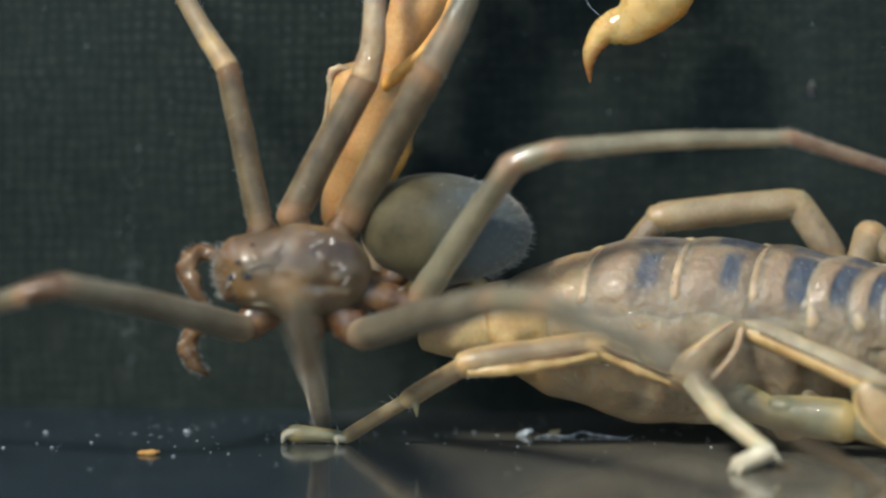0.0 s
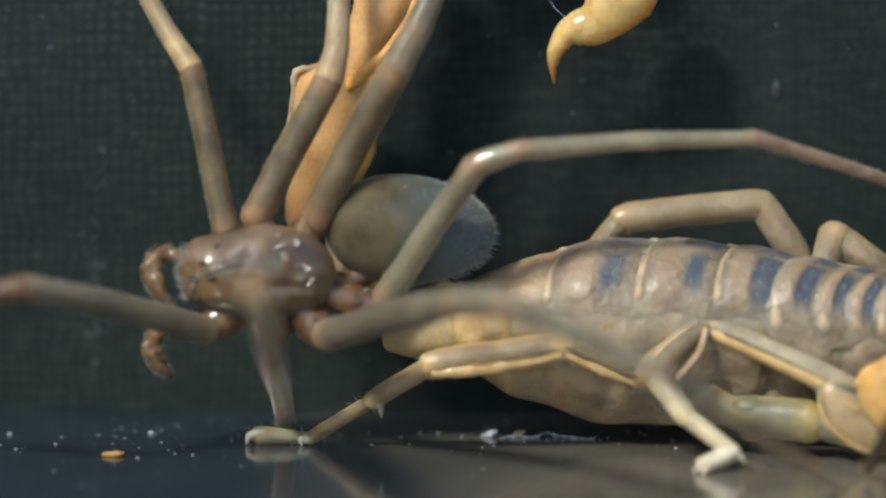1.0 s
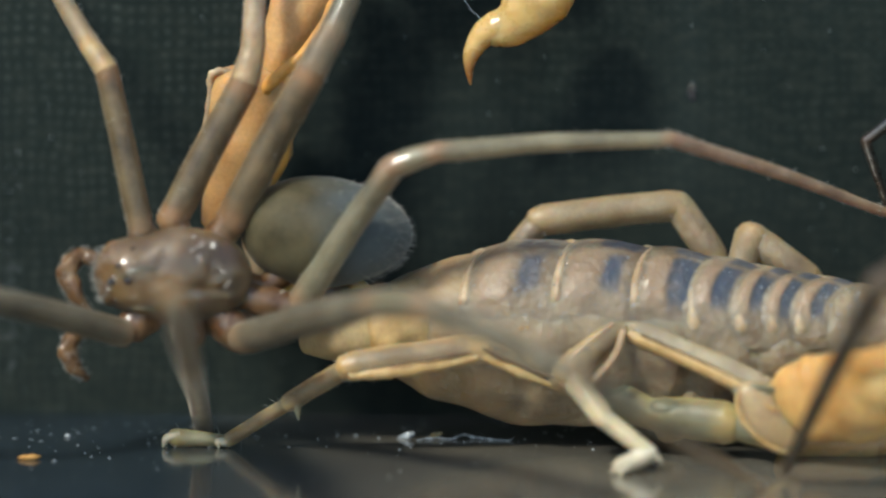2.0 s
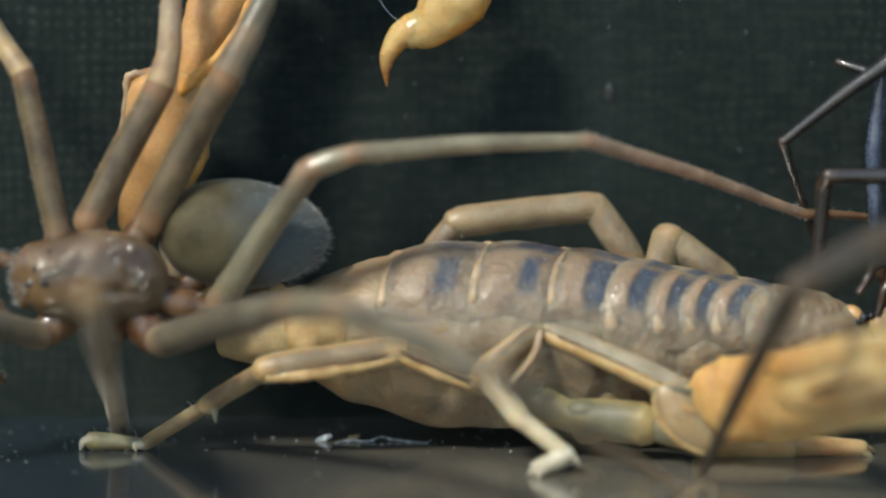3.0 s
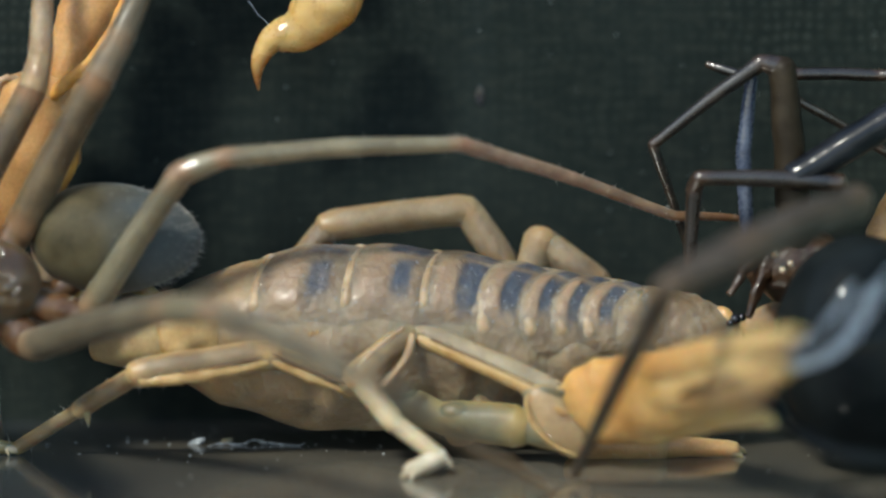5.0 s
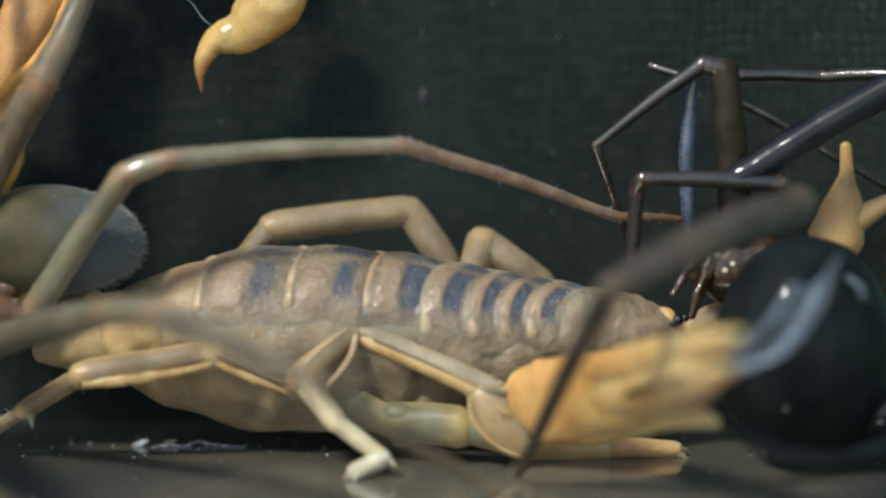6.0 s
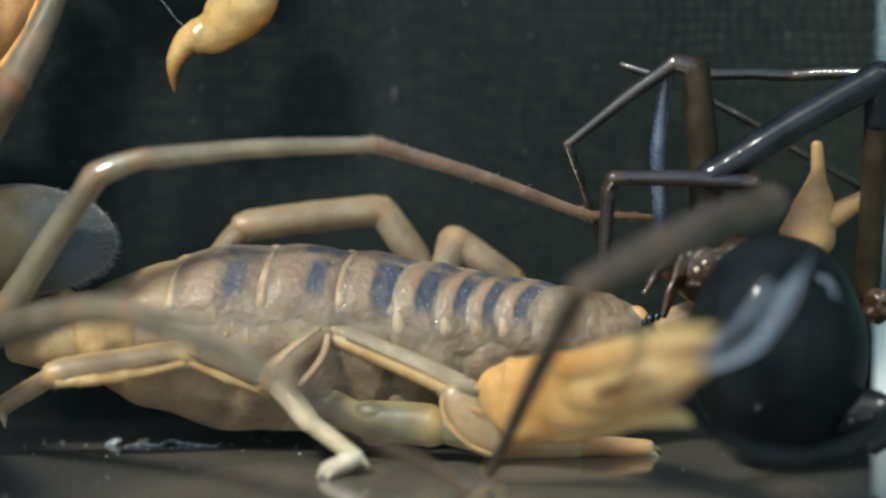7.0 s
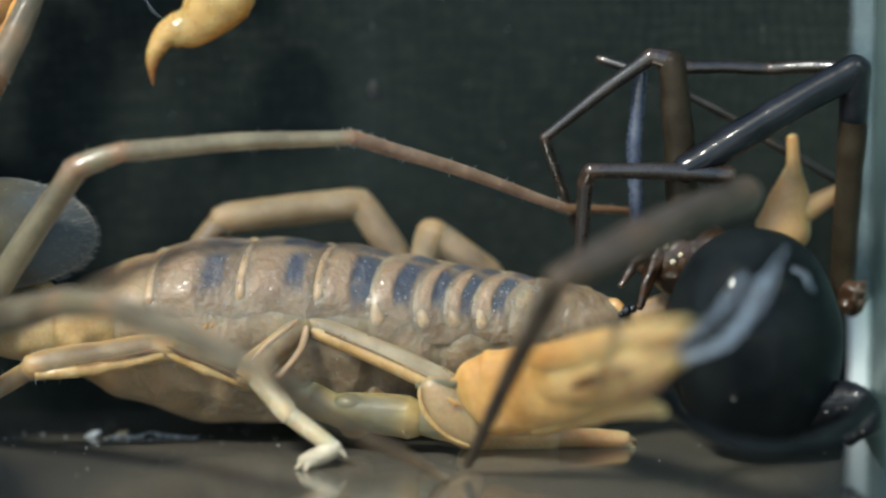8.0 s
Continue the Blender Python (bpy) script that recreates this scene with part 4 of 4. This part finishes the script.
part("elbow_rim", tube([(5.10, -1.50, 2.14), (5.10, -1.60, 1.80), (5.32, -1.62, 1.28), (5.86, -1.62, 0.74), (6.50, -1.60, 0.44)], [0.03, 0.055, 0.07, 0.065, 0.03], 0.6, sides=10, rough=0.2), M_AMBERRIM, scorpion, "pale orange rim round the elbow")
part("fold", tube([(5.88, -1.78, 1.86), (6.08, -1.82, 1.74), (6.26, -1.84, 1.70)], [0.04, 0.09, 0.03], 0.5, sides=10, rough=0.2), M_AMBERRIM, scorpion, "small pale orange fold at the elbow")
for label, pts, rs in (("upper pincer finger", [(7.70, -1.80, 2.60), (8.40, -2.90, 2.95), (9.50, -5.00, 3.60), (10.54, -7.50, 4.40), (11.28, -10.50, 5.25), (11.78, -12.50, 5.84)], [0.40, 0.58, 0.68, 0.60, 0.40, 0.10]),
                       ("middle pincer finger", [(8.20, -2.30, 2.15), (9.93, -5.60, 3.03), (10.87, -9.00, 3.99), (11.59, -12.00, 4.82)], [0.66, 0.72, 0.58, 0.12]),
                       ("pale lower pincer finger", [(7.46, -1.40, 1.45), (8.43, -2.20, 1.52), (9.70, -3.80, 1.98), (10.80, -6.00, 2.50), (11.55, -7.50, 2.55)], [0.50, 0.66, 0.56, 0.42, 0.15])):
    finger = part("finger", warming(tube(pts, rs, 0.62, sides=28, steps=10, rough=0.06)), M_ORANGE, claw, label)
    ridge = [Vector(p) + Vector((0, -0.58 * r, 0.35 * r)) for p, r in zip(pts[1:], rs[1:])]
    part("ridge", tube(ridge, [0.05] + [0.12] * (len(ridge) - 2) + [0.05], 0.6, sides=10, steps=8, rough=0.3, grain=2), M_YELLOW, finger, "pale yellow ridge along the finger")
# dark blobs painted for the shade in the gaps between the fingers
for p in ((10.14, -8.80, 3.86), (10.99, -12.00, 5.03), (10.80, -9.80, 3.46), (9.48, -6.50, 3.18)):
    part("gap_shade", blob(p, (0.48, -0.30, 0.26), (0.0, 0.16, 0), (-0.05, 0, 0.10), rough=0.3, grain=3, seg=18, rings=10), M_GAP_SHADE, claw, "dark blob painted for the shade between the pincer fingers")
scorpion_leg(("tibia", "tarsus"), [(6.60, 0.20, 0.33), (8.96, 0.20, 0.30), (11.07, 0.30, 0.22)], [(26, 22), (20, 14)], (M_PEACH, M_PEACH), 85)
for p, q in (((11.04, 0.30, 0.12), (11.42, 0.20, -0.06)), ((11.08, 0.40, 0.17), (11.48, 0.60, 0.06))):
    part("claw", tube([p, Vector(p).lerp(Vector(q), 0.6) + Vector((0, 0, 0.05)), q], [0.128, 0.096, 0.032], sides=8), M_PALELEG, scorpion)
# far pincer, raised
far_claw = part("pincer_hand", tube([(15.56, 2.40, 5.11), (15.84, 2.40, 6.03), (16.04, 2.40, 6.94), (16.10, 2.40, 7.69)], [0.64, 0.832, 0.64, 0.272], 0.6, sides=24), M_PEACH, scorpion, "raised pale orange pincer hand")
part("finger", tube([(16.10, 2.40, 7.36), (16.13, 2.40, 7.94), (16.09, 2.40, 8.69)], [0.32, 0.208, 0.16], 0.8), M_PEACH, far_claw)
part("finger", tube([(16.49, 2.40, 6.57), (17.15, 2.40, 6.94), (17.92, 2.40, 7.35)], [0.384, 0.272, 0.208], 0.8), M_PEACH, far_claw)
scorpion_leg(("femur", "patella"), [(11.77, 2.00, 3.53), (13.79, 2.40, 4.12), (15.54, 2.60, 4.91)], [(26, 30), (30, 30)], (M_SCORP, M_ORANGE), 95)

# ---- the black spider ----
widow = thing("black_spider", "glossy black round-bodied spider biting at the scorpion's head", "spider")
part("abdomen", blob((14.63, -1.60, 3.48), (2.56, 0, -0.1), (0, 2.5, 0), (0, 0, 3.2), rough=0.03, seg=56, rings=40), M_BLACK, widow, "large glossy black round abdomen")
part("cephalothorax", blob((12.92, 1.20, 5.40), (1.36, 0, 0.3), (0, 1.1, 0), (-0.2, 0, 0.992), rough=0.12, grain=1.6), M_BROWN, widow, "brown translucent head and thorax")
for pts, rs in (([(12.17, 0.60, 5.75), (11.78, 0.20, 5.00), (11.48, 0.00, 4.13)], [0.256, 0.208, 0.096]), ([(11.97, 0.60, 5.92), (11.38, 0.30, 5.39), (10.93, 0.10, 4.77)], [0.208, 0.176, 0.08])):
    part("chelicera", tube(pts, rs, rough=0.35, grain=3.5), M_BROWN, widow, "dark brown mouthpart")
# eyes coloured white in place of the glints on them
for p, r in (((12.22, -0.15, 5.92), 7), ((12.41, -0.25, 5.49), 6), ((12.63, -0.25, 5.69), 5)):
    part("eye", blob(p, (r * 0.016, 0, 0), (0, r * 0.016, 0), (0, 0, r * 0.016), rough=0, seg=14, rings=10), M_WHITE, widow, "eye coloured white for its glint")


def black_leg(names, joints, px, seed=1, skin=None, last_skin=None):
    skin = skin or M_DARKLEG
    limb(widow, names, joints, [(a * 0.016, b * 0.016) for a, b in px], [skin] * (len(names) - 1) + [last_skin or skin], 1.0, 10, 0.12, seed, 0.05, M_SMOKE)


black_leg(("femur",), [(12.89, 0.80, 5.88), (12.46, 1.00, 11.11)], [(32, 26)], 1, M_UMBER)
black_leg(("patella", "tibia", "metatarsus"), [(12.46, 1.00, 11.11), (11.84, 1.00, 11.28), (8.79, 1.20, 8.91), (9.86, 2.00, 5.88)], [(22, 16), (14, 9), (11, 8)], 11)
black_leg(("femur", "patella", "tibia"), [(12.83, 0.40, 8.08), (17.73, 0.80, 10.91), (17.72, 1.20, 9.40), (17.55, 2.00, 4.40)], [(30, 30), (30, 28), (27, 24)], 2, M_BLACKLEG, M_UMBER)
part("tarsus", blob((17.83, 1.60, 4.11), (0.416, 0, 0.1), (0, 0.384, 0), (0, 0, 0.48), rough=0.5, grain=4), M_BROWN, widow)
black_leg(("patella", "tibia", "metatarsus"), [(14.04, 0.20, 7.94), (10.06, 0.20, 8.09), (9.93, 0.40, 7.77), (9.82, 0.60, 5.60)], [(18, 14), (14, 14), (16, 12)], 3)
black_leg(("femur", "patella", "tibia"), [(11.56, 1.60, 5.76), (11.41, 1.60, 8.58), (11.61, 1.60, 10.71), (10.41, 2.00, 11.10)], [(13, 14), (15, 15), (9, 7)], 4, M_STEEL_SHEEN, M_DARKLEG)
black_leg(("femur", "patella", "tibia"), [(14.00, -5.00, 8.14), (10.64, -8.00, 7.29), (8.56, -9.50, 6.59), (6.38, -3.50, 0.30)], [(34, 36), (36, 30), (16, 9)], 5, M_SMOKE)
black_leg(("femur", "tibia"), [(12.87, 2.80, 10.06), (15.44, 2.80, 8.55), (17.77, 2.80, 7.17)], [(9, 8), (8, 7)], 6, None)
part("tibia", tube([(11.45, -6.00, 3.02), (12.34, -7.50, 2.19), (13.92, -8.00, 1.57), (15.52, -7.50, 1.57), (16.78, -6.00, 1.83), (17.59, -4.50, 2.18)], [0.192, 0.224, 0.256, 0.24, 0.224, 0.256], rough=0.12, grain=2), M_BLACK, widow)
part("patella", tube([(15.54, -1.60, 1.10), (16.73, -2.40, 1.79), (17.52, -2.80, 1.86), (17.76, -3.00, 1.35), (17.18, -2.80, 0.83)], [0.544, 0.544, 0.448, 0.384, 0.256], rough=0.15, grain=2), M_BLACKLEG, widow)
black_leg(("femur", "tibia"), [(12.89, 2.20, 10.80), (15.35, 2.20, 10.75), (17.56, 1.40, 10.90)], [(12, 12), (12, 12)], 9)

# pale strands drawn over the black abdomen, standing in for its highlight streaks
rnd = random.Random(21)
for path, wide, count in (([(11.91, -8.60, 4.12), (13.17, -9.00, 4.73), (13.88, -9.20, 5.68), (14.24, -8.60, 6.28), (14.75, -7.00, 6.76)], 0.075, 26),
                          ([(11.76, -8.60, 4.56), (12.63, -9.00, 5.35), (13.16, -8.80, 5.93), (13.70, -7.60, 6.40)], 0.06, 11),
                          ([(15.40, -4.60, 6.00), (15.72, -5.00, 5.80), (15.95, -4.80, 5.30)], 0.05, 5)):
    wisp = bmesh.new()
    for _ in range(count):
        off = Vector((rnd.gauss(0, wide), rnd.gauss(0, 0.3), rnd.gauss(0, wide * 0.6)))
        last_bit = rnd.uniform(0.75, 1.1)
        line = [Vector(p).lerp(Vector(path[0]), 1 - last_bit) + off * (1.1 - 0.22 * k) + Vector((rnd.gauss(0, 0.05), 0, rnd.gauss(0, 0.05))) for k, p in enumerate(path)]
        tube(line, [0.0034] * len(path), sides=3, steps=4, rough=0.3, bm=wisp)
    part("highlight_strand", wisp, M_SILK_HIGHLIGHT, widow, "pale bluish strands standing in for highlights on the abdomen", kind="stuff")

# ---- litter on the floor ----
crumb = part("crumb", blob(Vector((-4.29, 2.41, 0.00)) + Vector((0, 0, 0.08)), (0.26, 0, 0.1), (0, 0.15, 0), (0, 0, 0.12), rough=0.5, grain=6, seg=16, rings=10), M_CRUMB_GLINT)
tagged(crumb, "small whitish translucent crumb on the dark floor", "crumb")
grain = part("grain", blob((-14.89, -0.87, 0.07), (0.33, 0, 0.01), (0, 0.15, 0), (0.03, 0, 0.075), rough=0.35, grain=5, seg=20, rings=12), M_GRAIN)
tagged(grain, "small orange grain lying on the dark floor", "grain")
husk = part("husk", tube([(-3.98, 1.98, 0.02), (-3.76, 2.16, 0.04), (-3.42, 2.24, 0.05), (-3.02, 2.21, 0.03), (-2.63, 2.43, 0.12), (-2.33, 2.39, 0.05), (-1.78, 2.17, 0.03), (-1.34, 2.08, 0.02), (-1.18, 2.15, 0.10)], [0.02, 0.03, 0.035, 0.025, 0.03, 0.03, 0.025, 0.02, 0.012], rough=0.6, grain=7, sides=8), M_CRUMB_GLINT)
tagged(husk, "thin curled whitish shred on the dark floor", "shred")
flake = part("flake", blob((-3.45, 2.50, 0.10), (0.17, 0, 0.03), (0, 0.08, 0), (0, 0, 0.07), rough=0.6, grain=6, seg=14, rings=8), M_TAN)
tagged(flake, "tiny brownish flake beside the shred on the floor", "flake")
specks, rnd = bmesh.new(), random.Random(11)
for _ in range(260):
    x, y = rnd.uniform(-18, 17), rnd.triangular(-7, 5.9, 4)
    r = rnd.choice((0.010, 0.013, 0.018, 0.024, 0.036))
    speck(specks, (x, y, r * 0.3), r * rnd.uniform(0.8, 1.9), r, r * 0.35)
for _ in range(26):
    x, y = rnd.gauss(-12, 4), rnd.uniform(0.5, 4.5)
    r = rnd.choice((0.018, 0.03, 0.045))
    speck(specks, (x, y, r * 0.3), r * rnd.uniform(0.8, 2.2), r, r * 0.35)
for x, y, r in ((-18.28, 0.51, 0.05), (-17.77, -0.09, 0.07), (-16.73, 0.71, 0.06), (-18.22, 2.09, 0.09), (-14.17, -1.16, 0.06), (-13.41, 0.03, 0.035), (-13.18, -0.50, 0.035), (-12.65, -0.68, 0.04), (-14.13, 2.41, 0.10), (-19.16, -0.15, 0.06), (-13.72, 1.15, 0.04),
                (-7.82, 2.68, 0.04), (-6.86, 2.19, 0.04), (-6.32, 2.74, 0.05), (-5.78, 2.72, 0.08), (-5.10, 2.39, 0.05), (-4.45, 0.70, 0.05), (-0.87, 2.32, 0.03), (1.09, 0.87, 0.05)):
    speck(specks, (x, y, r * 0.4), r * 1.1, r, r * 0.6)
tagged(part("dust", specks, M_DUST), "scattered pale dust specks on the floor", "dust", kind="stuff")
lint, rnd = bmesh.new(), random.Random(17)
for _ in range(130):
    x, z, r = rnd.uniform(-20, 17), rnd.uniform(1.0, 16), rnd.choice((0.015, 0.02, 0.025, 0.03))
    speck(lint, (x, WALL_Y - 0.01, z), r * rnd.uniform(0.7, 1.6), 0.02, r * rnd.uniform(0.7, 1.6))
for _ in range(110):
    # a pale upright streak of specks down the cloth
    x, z, r = rnd.gauss(-16.1, 0.22), rnd.triangular(0.6, 8.5, 2.5), rnd.choice((0.012, 0.018, 0.025))
    speck(lint, (x, WALL_Y - 0.01, z), r, 0.015, r * rnd.uniform(1.0, 2.5))
tagged(part("lint", lint, M_LINT), "scattered pale lint specks on the dark cloth", "lint", kind="stuff")
tear = part("cloth_tear", blob((3.98, 5.98, 9.67), (0.13, 0, 0), (0, 0.02, 0), (0, 0, 0.34), rough=0.4, grain=4, seg=14, rings=10), M_EYE)
tagged(tear, "small dark worn spot in the cloth backing", "worn spot")
thread = part("silk_thread", tube([(-3.63, 3.00, 13.45), (-2.79, 3.00, 12.88), (-2.47, 3.10, 12.43), (-2.14, 3.10, 12.13)], [0.004, 0.003, 0.003, 0.003], sides=6, steps=6), M_SILK_HIGHLIGHT)
tagged(thread, "fine loose silk thread caught on the scorpion's sting", "silk thread")
